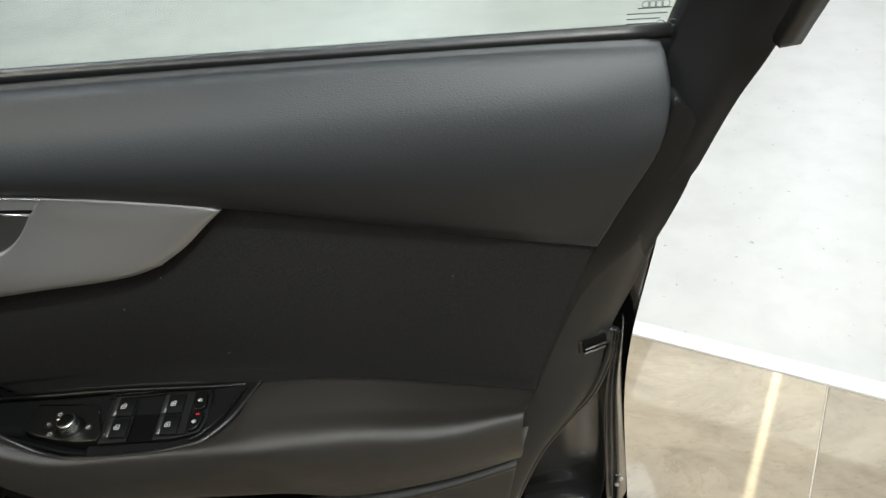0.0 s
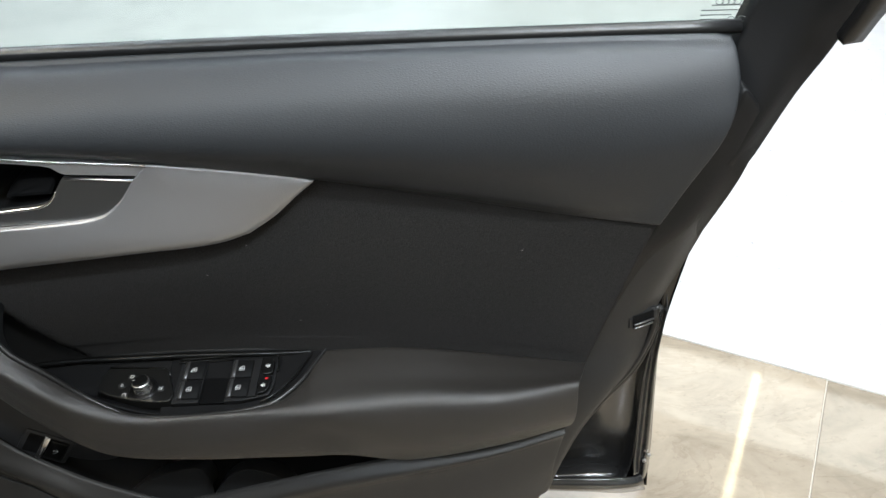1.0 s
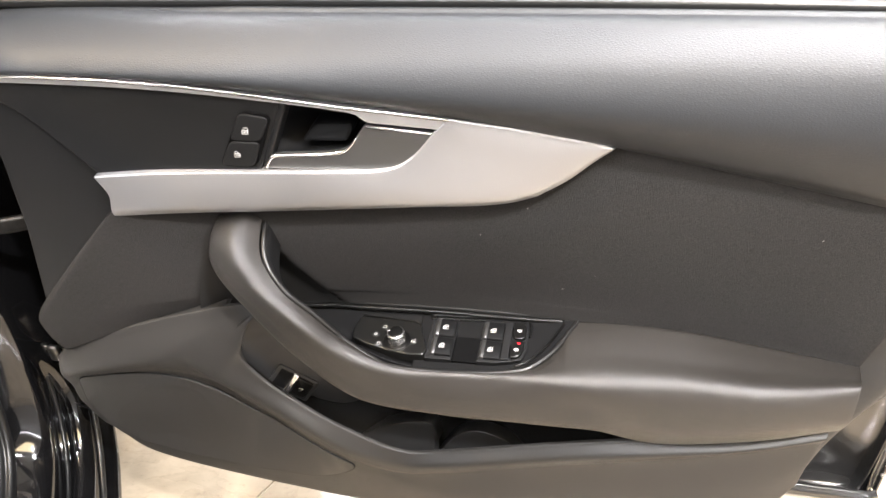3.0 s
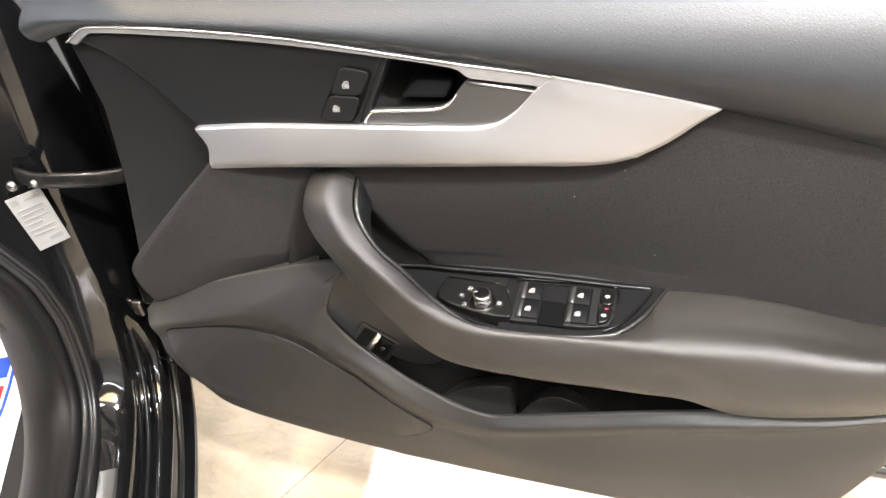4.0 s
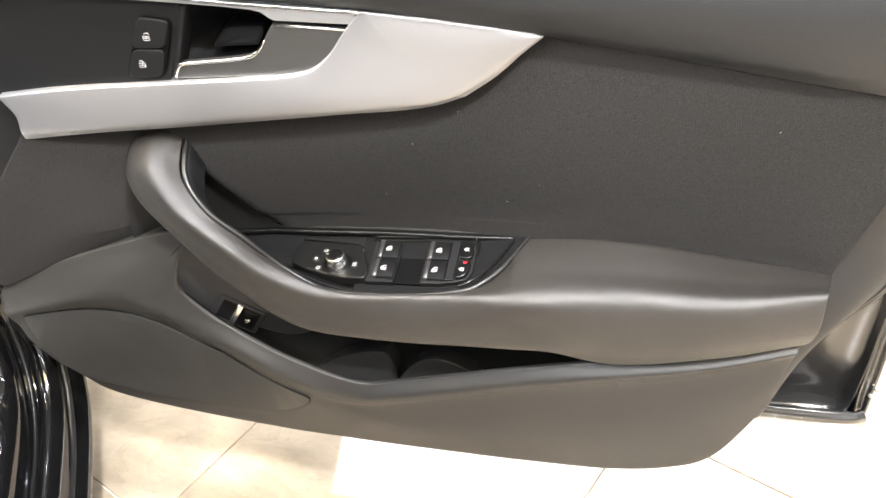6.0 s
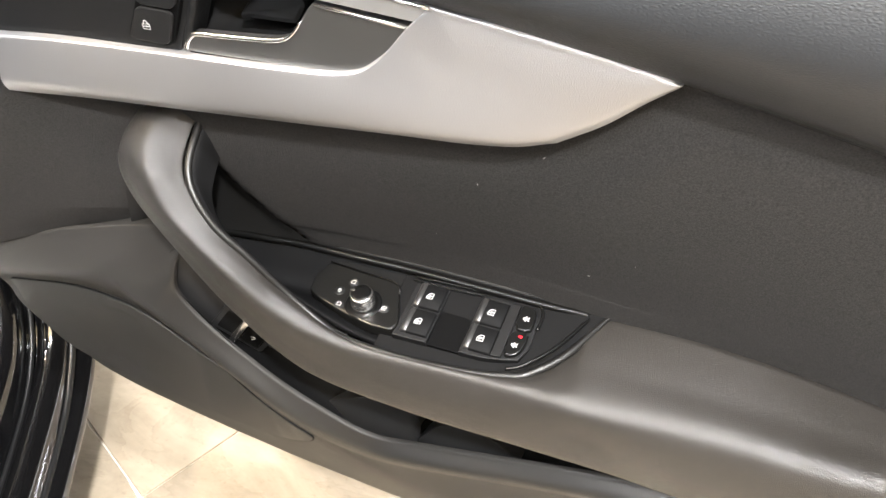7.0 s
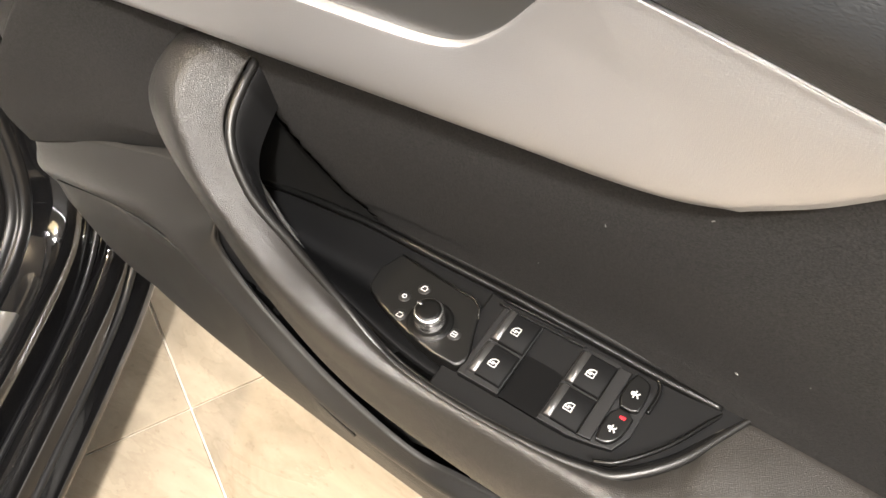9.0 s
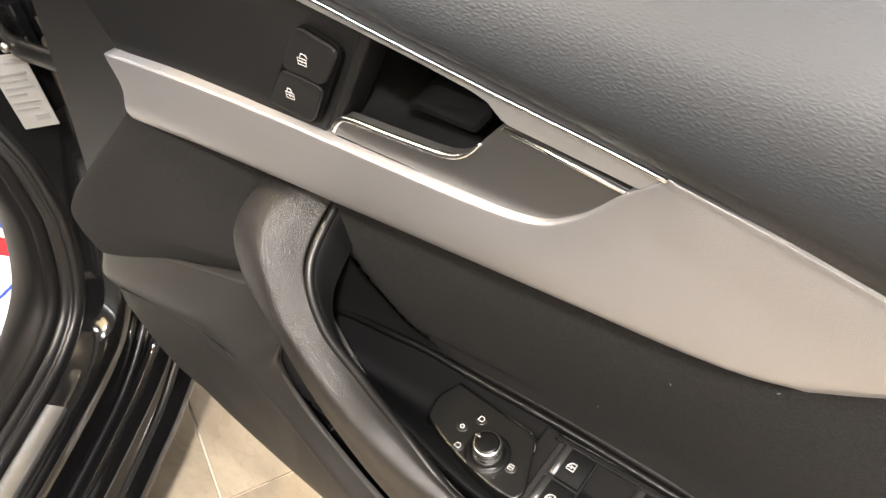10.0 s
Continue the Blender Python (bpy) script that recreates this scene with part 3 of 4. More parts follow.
# switch panel let into the armrest
panel = part("switch_panel", loft([
    [(-.535, .69, .775), (-.515, .66, .735), (-.478, .642, .700), (-.43, .648, .658), (-.376, .651, .630), (-.30, .655, .626), (-.242, .664, .630), (-.195, .713, .654)],
    [(-.56, .685, .66), (-.525, .680, .630), (-.47, .682, .622), (-.43, .686, .620), (-.376, .686, .617), (-.30, .688, .620), (-.248, .692, .626), (-.193, .718, .652)],
    [(-.575, .692, .648), (-.525, .703, .647), (-.465, .712, .647), (-.43, .7145, .647), (-.376, .718, .647), (-.30, .720, .647), (-.25, .721, .648), (-.190, .7225, .650)],
], 60, 18, 0.004, 0.001, push=(0, 0, -1)), VOID, car, "black switch panel in the armrest")

# lower panel: front bolster, pocket lip, lower skin
L0 = [(-.826, .660, .560), (-.80, .654, .585), (-.74, .655, .617), (-.66, .662, .652), (-.533, .652, .672), (-.577, .664, .580), (-.497, .661, .521), (-.440, .660, .493), (-.382, .660, .478), (-.339, .660, .482), (-.204, .661, .516), (-.094, .663, .541), (0, .666, .560), (.074, .673, .577)]
L1 = [(-.824, .652, .540), (-.793, .646, .555), (-.715, .643, .583), (-.650, .642, .592), (-.605, .642, .577), (-.562, .645, .541), (-.488, .647, .497), (-.442, .647, .475), (-.395, .647, .466), (-.342, .647, .472), (-.204, .649, .503), (-.085, .651, .534), (0, .656, .553), (.074, .667, .572)]
L2 = [(-.823, .660, .51), (-.79, .658, .527), (-.707, .658, .554), (-.645, .657, .560), (-.60, .656, .550), (-.545, .651, .515), (-.482, .653, .477), (-.442, .653, .455), (-.40, .653, .450), (-.342, .653, .458), (-.204, .654, .490), (-.08, .657, .521), (0, .661, .544), (.073, .669, .566)]
L3 = [(-.822, .662, .48), (-.79, .660, .49), (-.705, .658, .52), (-.643, .657, .53), (-.60, .657, .525), (-.54, .658, .495), (-.475, .659, .46), (-.435, .659, .44), (-.395, .659, .435), (-.335, .659, .443), (-.20, .660, .472), (-.075, .663, .503), (.002, .666, .529), (.072, .672, .556)]
L4 = [(-.812, .672, .43), (-.775, .668, .42), (-.71, .666, .44), (-.65, .664, .44), (-.59, .663, .43), (-.52, .662, .41), (-.45, .662, .39), (-.39, .662, .385), (-.33, .662, .385), (-.27, .662, .39), (-.15, .663, .405), (-.055, .665, .43), (.006, .668, .46), (.066, .674, .515)]
L5 = [(-.806, .682, .41), (-.775, .680, .378), (-.73, .678, .364), (-.66, .676, .354), (-.58, .675, .345), (-.50, .675, .3370), (-.43, .675, .3340), (-.363, .675, .3315), (-.28, .675, .3300), (-.213, .675, .3295), (-.105, .676, .3315), (-.032, .677, .3460), (.019, .678, .379), (.065, .680, .476)]
# the pocket lip stands forward of the panel
L0[5:11] = [(-.5665, .650, .607), (-.503, .647, .541), (-.455, .648, .507), (-.391, .653, .473), (-.339, .658, .476), (-.204, .660, .514)]
L1[5:11] = [(-.566, .641, .563), (-.505, .637, .524), (-.457, .640, .487), (-.395, .648, .456), (-.342, .648, .463), (-.204, .651, .501)]
L2[5:11] = [(-.552, .646, .530), (-.500, .641, .500), (-.455, .644, .466), (-.396, .652, .438), (-.342, .652, .446), (-.204, .655, .486)]
L3[5:10] = [(-.545, .655, .505), (-.495, .645, .485), (-.450, .651, .445), (-.395, .657, .425), (-.335, .658, .435)]
LIP = L0[5:13]
for rail in (L0, L1, L2, L3, L4, L5):
    rail[5:5] = [tuple(a + (b - a) * k for a, b in zip(rail[4], rail[5])) for k in (.25, .5, .75)]
L1[3:8] = [(-.668, .642, .603), (-.640, .643, .612), (-.618, .642, .597), (-.600, .641, .584), (-.582, .641, .571)]
L0[3:9] = [(-.600, .665, .666), (-.540, .668, .675), (-.5535, .655, .655), (-.5610, .649, .634), (-.5655, .649, .605), (-.5425, .648, .5735)]
lower_panel = part("lower_panel", loft([L0, L1, L2, L3, L4, L5], 160, 44, 0.005, 0.002), HARD, door, "moulded dark grey lower panel with a pocket lip")
LEDGE = L0[1:4] + [(-.578, .6655, .669)]
part("bolster_ledge", loft([[(x, y + 0.004, z - 0.0008) for x, y, z in LEDGE], [(x, y + 0.022, z + 0.001) for x, y, z in LEDGE], [(x, y + 0.05, z + 0.002) for x, y, z in LEDGE]], 40, 6, 0.0), HARD, door)

# inside of the map pocket, its shade put into a near-black colour
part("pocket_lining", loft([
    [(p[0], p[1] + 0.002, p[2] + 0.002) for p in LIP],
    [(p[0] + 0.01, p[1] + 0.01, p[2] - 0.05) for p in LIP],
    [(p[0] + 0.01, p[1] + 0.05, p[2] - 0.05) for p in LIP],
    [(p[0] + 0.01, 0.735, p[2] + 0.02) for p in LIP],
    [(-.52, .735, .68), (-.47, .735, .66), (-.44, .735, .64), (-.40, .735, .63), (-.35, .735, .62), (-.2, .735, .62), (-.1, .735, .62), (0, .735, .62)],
], 60, 30, 0.0), VOID, door, "inside of the map pocket, its shade put into the black")

# loudspeaker grille
SPK = [(-.8036, .5386), (-.7663, .5475), (-.7156, .5562), (-.6605, .5572), (-.6169, .5465), (-.5692, .5170), (-.4995, .4750), (-.4559, .4450), (-.4500, .4360), (-.4610, .4180), (-.4990, .3900), (-.5578, .3830), (-.6245, .3800), (-.717, .3850), (-.7812, .4066), (-.8047, .4469), (-.8118, .4993)]
speaker_depth = skin_depth(lower_panel)
part("speaker_grille", plate(SPK, lambda x, z: speaker_depth(x, z, -0.0022), 0.02, 0.0018, 2), GRILLE, door, "finely perforated speaker grille")
rim = chaikin(SPK, 3)
part("grille_groove", sweep([(x, speaker_depth(x, z, -0.0002), z) for x, z in rim + rim[:1]], circle(0.0013, 6), up=(0, 1, 0), cap=False), VOID, door)

# latch end: plastic end cover, seals, glossy shut face
part("end_cover", loft([
    [(.140, .698, .84), (.115, .706, .77), (.085, .716, .66), (.070, .705, .60), (.060, .695, .52), (.045, .69, .43)],
    [(.185, .70, .84), (.165, .712, .77), (.140, .722, .67), (.126, .715, .60), (.090, .708, .515), (.066, .703, .43)],
    [(.214, .722, .84), (.196, .737, .76), (.176, .745, .688), (.158, .738, .607), (.101, .732, .515), (.070, .730, .43)],
], 50, 16, 0.012, 0.002), ENDPLASTIC, door, "dark plastic end cover")
DIAG = [(.178, .748, .69), (.176, .748, .655), (.159, .742, .605), (.128, .738, .560), (.102, .736, .515), (.082, .734, .463), (.0695, .732, .424)]
part("edge_seal", sweep(spline(DIAG, 40), circle(0.0045, 8)), RUBBER, door, "shiny black rubber edge seal")
part("edge_seal", sweep(spline([(x + 0.005, y + 0.006, z - 0.007) for x, y, z in DIAG], 40), circle(0.004, 8)), RUBBER, door, "shiny black rubber edge seal")
part("shut_face", loft([
    [(.172, .748, .685), (.154, .748, .605), (.122, .752, .553), (.101, .765, .49), (.088, .792, .40), (.088, .818, .345), (.090, .812, .318), (.091, .790, .336)],
    [(.176, .752, .683), (.166, .768, .595), (.150, .782, .53), (.144, .797, .46), (.140, .815, .385), (.138, .828, .340), (.138, .815, .314), (.138, .790, .336)],
    [(.180, .752, .680), (.174, .772, .585), (.176, .788, .51), (.180, .803, .44), (.181, .819, .375), (.178, .822, .330), (.173, .811, .316), (.168, .790, .337)],
    [(.183, .746, .680), (.180, .760, .580), (.184, .775, .505), (.190, .790, .435), (.193, .802, .370), (.191, .804, .340), (.186, .797, .333), (.180, .790, .337)],
], 70, 36, 0.006, 0.001), SHUTPAINT, door, "glossy black painted shut face")
part("door_edge", loft([
    [(.184, .748, .68), (.182, .762, .59), (.186, .776, .51), (.192, .790, .43), (.196, .800, .37), (.198, .800, .335)],
    [(.188, .752, .68), (.188, .768, .59), (.193, .782, .51), (.200, .797, .43), (.205, .808, .37), (.208, .812, .325)],
    [(.191, .748, .68), (.193, .764, .59), (.200, .778, .51), (.208, .793, .43), (.214, .806, .37), (.218, .815, .310)],
    [(.196, .775, .68), (.200, .790, .59), (.208, .805, .51), (.218, .825, .43), (.228, .845, .36), (.238, .865, .27)],
], 50, 24, 0.006, 0.001), SHUTPAINT, door, "black folded door edge")
part("door_flange", loft([
    [(.04, .790, .341), (.10, .790, .338), (.165, .790, .338), (.195, .792, .337), (.208, .797, .335)],
    [(.04, .786, .333), (.10, .786, .329), (.165, .786, .329), (.197, .789, .328), (.212, .796, .326)],
    [(.04, .800, .305), (.10, .800, .302), (.165, .800, .302), (.20, .804, .300), (.219, .812, .296)],
    [(.03, .895, .186), (.10, .895, .181), (.165, .893, .179), (.21, .890, .180), (.246, .888, .190)],
], 40, 24, 0.004, 0.001), SHUTPAINT, door, "glossy black bottom flange")
latch = part("latch_bracket", plate([(.141, .702), (.175, .700), (.178, .676), (.144, .674)], lambda x, z: 0.7165 + (x - .14) * 0.5, 0.02, 0.003, 1), ENDPLASTIC, door, "dark bracket with a square slot")
part("latch_slot", plate(round_poly([(.146, .698), (.171, .697), (.173, .680), (.148, .680)], .002), lambda x, z: 0.7153 + (x - .14) * 0.5, 0.003, 0.0005), VOID, latch)
for dz in (0.0, 0.0052):
    part("latch_lip", sweep([(.149, .7185, .6815 + dz), (.160, .7240, .6812 + dz), (.171, .7295, .6815 + dz)], circle(0.0011, 8)), DARKMETAL, latch, "worn metal lip")
for k in range(3):
    part("flange_clip", box(.2105 + 0.005 * (k % 2), .8035, .385 - 0.011 * k, .005, .004, .004, 0.001), STEEL, door, "small metal flange clip")

part("door_bottom", loft([
    [(-.90, .72, .40), (-.70, .69, .355), (-.45, .69, .34), (-.15, .69, .345), (0.0, .69, .40)],
    [(-.90, .80, .28), (-.70, .78, .26), (-.45, .78, .26), (-.15, .78, .28), (.06, .78, .333)],
    [(-.92, .895, .225), (-.70, .905, .214), (-.45, .905, .208), (-.15, .90, .207), (.235, .885, .212)],
], 30, 12, 0.0), WINGPAINT, door)
part("door_front_edge", loft([
    [(-.80, .672, .93), (-.79, .68, .85), (-.797, .69, .755), (-.815, .69, .645), (-.826, .68, .56), (-.815, .69, .45)],
    [(-.87, .75, .95), (-.865, .76, .85), (-.87, .77, .75), (-.88, .78, .64), (-.89, .78, .55), (-.89, .78, .42)],
    [(-.935, .79, .97), (-.935, .84, .85), (-.935, .86, .75), (-.935, .88, .64), (-.935, .89, .5), (-.935, .895, .3)],
], 30, 14, 0.0), WINGPAINT, door)

# window: seals, glass and frame
part("belt_seal", sweep(spline([(-.80, .728, .992), (-.5, .727, 1.003), (-.2, .727, 1.010), (.205, .727, 1.015)], 30), circle(0.0075, 10, 0.8)), RUBBER, door)
part("outer_belt_seal", sweep(spline([(-.80, .757, .972), (-.5, .755, .982), (-.2, .755, .989), (.215, .755, .993)], 30), circle(0.006, 10, 0.8)), RUBBER, door)
part("window_frame", loft([
    [(.178, .706, .898), (.203, .722, .985), (.225, .722, 1.05), (.262, .700, 1.15), (.30, .670, 1.29), (.31, .655, 1.36)],
    [(.205, .699, .896), (.228, .702, .955), (.252, .706, 1.03), (.285, .690, 1.14), (.32, .660, 1.28), (.33, .645, 1.36)],
    [(.229, .713, .886), (.258, .715, .955), (.285, .716, 1.008), (.318, .695, 1.12), (.352, .665, 1.27), (.36, .650, 1.36)],
], 30, 12, 0.03, 0.004), MATT, car, "matt black window frame upright")
part("frame_trim", sweep(spline([(0.282, 0.69, 1.017), (0.284, 0.683, 1.031), (0.287, 0.672, 1.053), (0.289, 0.652, 1.088)], 12), [(-.009, -.006), (.009, -.006), (.011, 0), (.009, .006), (-.009, .006)]), RUBBER, door, "black outer frame trim")
part("frame_foot", loft([
    [(.207, .690, .972), (.188, .69, .915), (.152, .692, .84), (.128, .70, .77), (.10, .712, .66)],
    [(.225, .700, .95), (.210, .70, .90), (.18, .70, .83), (.150, .712, .77), (.122, .73, .67)],
    [(.240, .716, .93), (.226, .71, .88), (.206, .725, .81), (.185, .745, .74), (.158, .762, .66)],
], 30, 12, 0.02, 0.003), MATT, door, "matt black cover below the window frame")
glass = part("window", loft([
    [(-.80, .744, .96), (-.4, .744, .96), (0, .744, .96), (.27, .744, .96)],
    [(-.74, .733, 1.06), (-.4, .733, 1.06), (0, .733, 1.06), (.28, .727, 1.06)],
    [(-.30, .672, 1.36), (-.1, .672, 1.36), (.1, .672, 1.36), (.33, .665, 1.36)],
], 30, 16, 0.0), GLASS, car, "clear green-tinted side window")
glass.visible_shadow = False
for k, (x0, x1, z) in enumerate(((.172, .198, 1.0225), (.172, .203, 1.0268), (.172, .196, 1.0185), (.180, .206, 1.0312))):
    part("glass_mark", box((x0 + x1) / 2, .7345 - (z - 1.02) * 0.11, z, x1 - x0, .0004, .0008), ETCH, glass)
for k, (x, z) in enumerate(((.1985, 1.018), (.2075, 1.0185), (.186, 1.0345), (.191, 1.0345), (.196, 1.0345), (.201, 1.0345))):
    part("glass_mark", sweep([(x + 0.0032 * math.cos(a * 0.5236), .7342 - (z - 1.02) * 0.11, z + 0.0026 * math.sin(a * 0.5236)) for a in range(13)], circle(0.0003, 4), up=(0, 1, 0), cap=False), ETCH, glass)
part("window_frame", sweep(spline([(-.86, .745, .985), (-.62, .725, 1.14), (-.42, .69, 1.28), (-.2, .668, 1.355), (.05, .655, 1.385), (.33, .648, 1.375)], 30), circle(0.022, 10)), MATT, car, "black upper window frame")
mirror = part("door_mirror", loft([
    [(-.84, .84, 1.00), (-.74, .82, .985), (-.64, .84, 1.0)],
    [(-.86, .90, .99), (-.74, .90, .975), (-.63, .90, .99)],
    [(-.86, .98, 1.05), (-.74, 1.0, 1.05), (-.64, .98, 1.05)],
    [(-.85, .93, 1.12), (-.74, .93, 1.13), (-.65, .93, 1.12)],
    [(-.84, .85, 1.10), (-.74, .83, 1.11), (-.65, .85, 1.10)],
    [(-.84, .84, 1.00), (-.74, .82, .985), (-.64, .84, 1.0)],
], 20, 30, 0.0), PAINT, car, "black outside mirror housing")

# ---- the car body beside the hinge ----
AX = Vector((0.46, -0.888, 0)).normalized()
BX = Vector((AX.y, -AX.x, 0))
CAR = Matrix(((AX.x, BX.x, 0, -0.845), (AX.y, BX.y, 0, 0.70), (0, 0, 1, 0), (0, 0, 0, 1)))
SILL = [(1.3, .30), (.6, .30), (.25, .30), (.08, .303), (0, .316), (-.05, .352), (-.078, .43), (-.088, .55), (-.095, .70), (-.105, .85), (-.13, 1.05)]


def flare(z):
    return float(np.interp(z, [.47, .54, .58, .62, .70, 1.0], [0, .012, .034, .056, .10, .22]))


def run(profile, path=SILL, steps=70, flared=True, fade=False):
    """Carries a profile [(b, h)] along a path [(a, z)] in the car's own frame; h stands off the path. The inner side flares up the pillar,
    and with fade the ridges of the outer side run out into one smooth face."""
    p = spline([(a, 0, z) for a, z in path], steps)
    bm = bmesh.new()
    rings = []
    for i in range(steps):
        d = p[min(i + 1, steps - 1)] - p[max(i - 1, 0)]
        d /= np.linalg.norm(d)
        nrm = np.array([d[2], 0, -d[0]])
        k = flare(p[i][2]) if flared else 0.0
        f = min(1.0, max(0.0, (p[i][2] - .36) / .10)) if fade else 0.0
        lean = float(np.interp(p[i][2], [.304, .325, .40, .55], [0, .24, .24, 0])) if fade else 0.0      # the step slopes outward round the corner
        ring = []
        for b, h in profile:
            smooth = float(np.interp(b, [.026, .05, .075, .095, .12], [-.112, -.075, -.036, -.010, 0.0]))
            g = h + (smooth - h) * f if b < .12 else h
            g -= lean * max(0.0, .141 - max(b, .095))
            ring.append(bm.verts.new(CAR @ Vector((p[i][0] + nrm[0] * g, b + k * min(1.0, max(0.0, (b - .09) / .05)), p[i][2] + nrm[2] * g))))
        rings.append(ring)
    for r0, r1 in zip(rings, rings[1:]):
        for i in range(len(profile) - 1):
            bm.faces.new((r0[i], r0[i + 1], r1[i + 1], r1[i]))
    return bm


def body_part(name, bm, mat, label="", smooth=True, parent=None):
    return part(name, bm, mat, parent or car, label, smooth)


sill = body_part("sill", run([(.026, -.112), (.025, -.106), (.027, -.099), (.033, -.094), (.040, -.091), (.046, -.088), (.0485, -.080), (.051, -.069), (.057, -.059), (.066, -.0535), (.076, -.0535), (.083, -.057), (.088, -.060), (.0915, -.056), (.0935, -.046), (.0940, -.032), (.0950, -.015), (.0985, -.006), (.105, -.0015), (.120, 0), (.150, 0), (.17, .0), (.17, -.10)], steps=110, fade=True), PAINT, "glossy black painted sill with rolled ridges")
body_part("sill_cover", run([(.16, -.22), (.12, -.175), (.075, -.140), (.048, -.124), (.032, -.1165), (.026, -.111)]), DEEP, "matt black lower sill cover")
body_part("sill_seal", run([(.042, -.092), (.041, -.088), (.043, -.0845), (.047, -.0835), (.0495, -.086), (.050, -.089)], SILL[:7], 50), RUBBER)
body_part("sill_seal", run([(.0845, -.060), (.0848, -.0565), (.087, -.0545), (.0895, -.0550), (.091, -.058)], SILL[:7], 50), RUBBER)
body_part("opening_seal", run([(.141, -.002), (.1415, .006), (.145, .0105), (.149, .010), (.151, .0075), (.153, .011), (.157, .0165), (.162, .016), (.165, .010), (.166, .0)]), RUBBER)
body_part("kick_trim", run([(.165, .0), (.166, .014), (.171, .021), (.177, .0215), (.181, .0185), (.186, .0225), (.194, .0235), (.208, .019), (.228, .005), (.248, -.013), (.266, -.038), (.277, -.065), (.280, -.12)]), TRIMGREY, "dark grey moulded sill and kick trim")
body_part("underbody", box(0, 0, 0, 2.4, 1.7, .10, .02, m=CAR @ Matrix.Translation((.2, 1.0, .115))), RUBBER)
body_part("wing", run([(-.012, -.80), (-.014, -.05), (-.012, 0.0), (.02, .004), (.14, .004), (.25, .0)], [(-.19, .20), (-.19, .5), (-.20, .75), (-.24, 1.05)], 20, False), WINGPAINT, "black front wing and pillar wall")

carpet = body_part("footwell", box(0, 0, 0, 1.9, 1.0, .03, .005, m=CAR @ Matrix.Translation((.3, .77, .185))), FABRIC, "black carpeted footwell")
body_part("bulkhead", box(0, 0, 0, .03, 1.0, .8, .005, m=CAR @ Matrix.Translation((-.60, .77, .55))), FABRIC)
part("trim_cap", turned([(24, 0), (24, 1.5), (22, 2.5), (2, 3)], 24, Matrix.Translation((-1.108, .672, .478)) @ Matrix.Rotation(radians(-8), 4, "X") @ Matrix.Diagonal((0.8, 1.0, 1.0, 1.0))), MATT, car, "round black trim cap")

# shell of the cabin: roof, closed rear side, far side, tail and front pillars


def shell(name, rails, push, mat, label, back=0.03):
    d = CAR.to_3x3() @ Vector(push)
    return body_part(name, loft([[CAR @ Vector(q) for q in r] for r in rails], 24, 20, back, 0.006, push=tuple(d)), mat, label)


shell("roof", [[(.42, b, z - .05), (.60, b, z - .01), (1.4, b, z), (2.2, b, z - .03), (2.75, b, z - .16)] for b, z in ((.20, 1.385), (.34, 1.43), (.81, 1.455), (1.28, 1.43), (1.42, 1.385))], (0, 0, -1), PAINT, "unseen black roof that blocks light")
SIDE = ((.03, .22), (-.005, .40), (-.012, .62), (.0, .84), (.05, .95), (.20, 1.37))
shell("rear_side", [[(1.28, b, z), (1.7, b, z), (2.2, b, z), (2.76, b + .04, z - max(0, z - 1.0) * .35)] for b, z in SIDE], (0, 1, 0), PAINT, "unseen closed black rear side that blocks light")
shell("far_side", [[(-.35, 1.62 - b, min(z, 1.0)), (.4, 1.62 - b, z), (1.5, 1.62 - b, z), (2.76, 1.58 - b, z - max(0, z - 1.0) * .35)] for b, z in SIDE], (0, -1, 0), PAINT, "unseen black far side of the cabin")
shell("tail", [[(2.76, .07, z), (2.80, .5, z), (2.80, 1.12, z), (2.76, 1.55, z)] for z in (.22, .6, .95, 1.24)], (-1, 0, 0), PAINT, "unseen closed black tail")
for b0, b1 in ((.12, .20), (1.50, 1.42)):
    body_part("front_pillar", sweep([CAR @ Vector(q) for q in spline([(-.16, b0, 1.02), (.05, b0 * .6 + b1 * .4, 1.20), (.25, b0 * .3 + b1 * .7, 1.31), (.45, b1, 1.355)], 14)], circle(0.032, 10)), PAINT, "unseen black front pillar")
body_part("hinge_gap_blocker", sweep(spline([(-.945, .880, .27), (-.945, .881, .5), (-.946, .881, .75), (-.950, .872, .95)], 20), circle(0.024, 10)), RUBBER, "thick black tube added to block light through the hinge gap")

# paper mat on the footwell carpet
mat_paper = thing("paper_mat", "white paper floor mat with blue and red print in the footwell", "floor mat")
part("paper", box(0, 0, 0, .72, .46, .002, 0, m=CAR @ Matrix.Translation((-.05, .56, .2025))), PAPER, mat_paper, smooth=False)
part("print", box(0, 0, 0, .055, .16, .0008, 0, m=CAR @ Matrix.Translation((-.300, .45, .2045))), BLUEINK, mat_paper, "blue printed band", smooth=False)
part("print", box(0, 0, 0, .035, .16, .0008, 0, m=CAR @ Matrix.Translation((-.235, .45, .2045))), REDINK, mat_paper, "red printed band", smooth=False)
part("print", sweep([CAR @ Vector((a, b, .2042)) for a, b in spline([(-.33, .362), (-.2, .362), (-.12, .375), (-.05, .41), (.02, .48)], 20)[:, :2]], [(-.003, 0), (.003, 0), (.003, .0006), (-.003, .0006)]), BLUEINK, mat_paper, "thin blue printed line")

# sticker on the hinge pillar
sticker = part("sticker", bmesh.new(), STICKER, car, "white information sticker")
bm = bmesh.new()
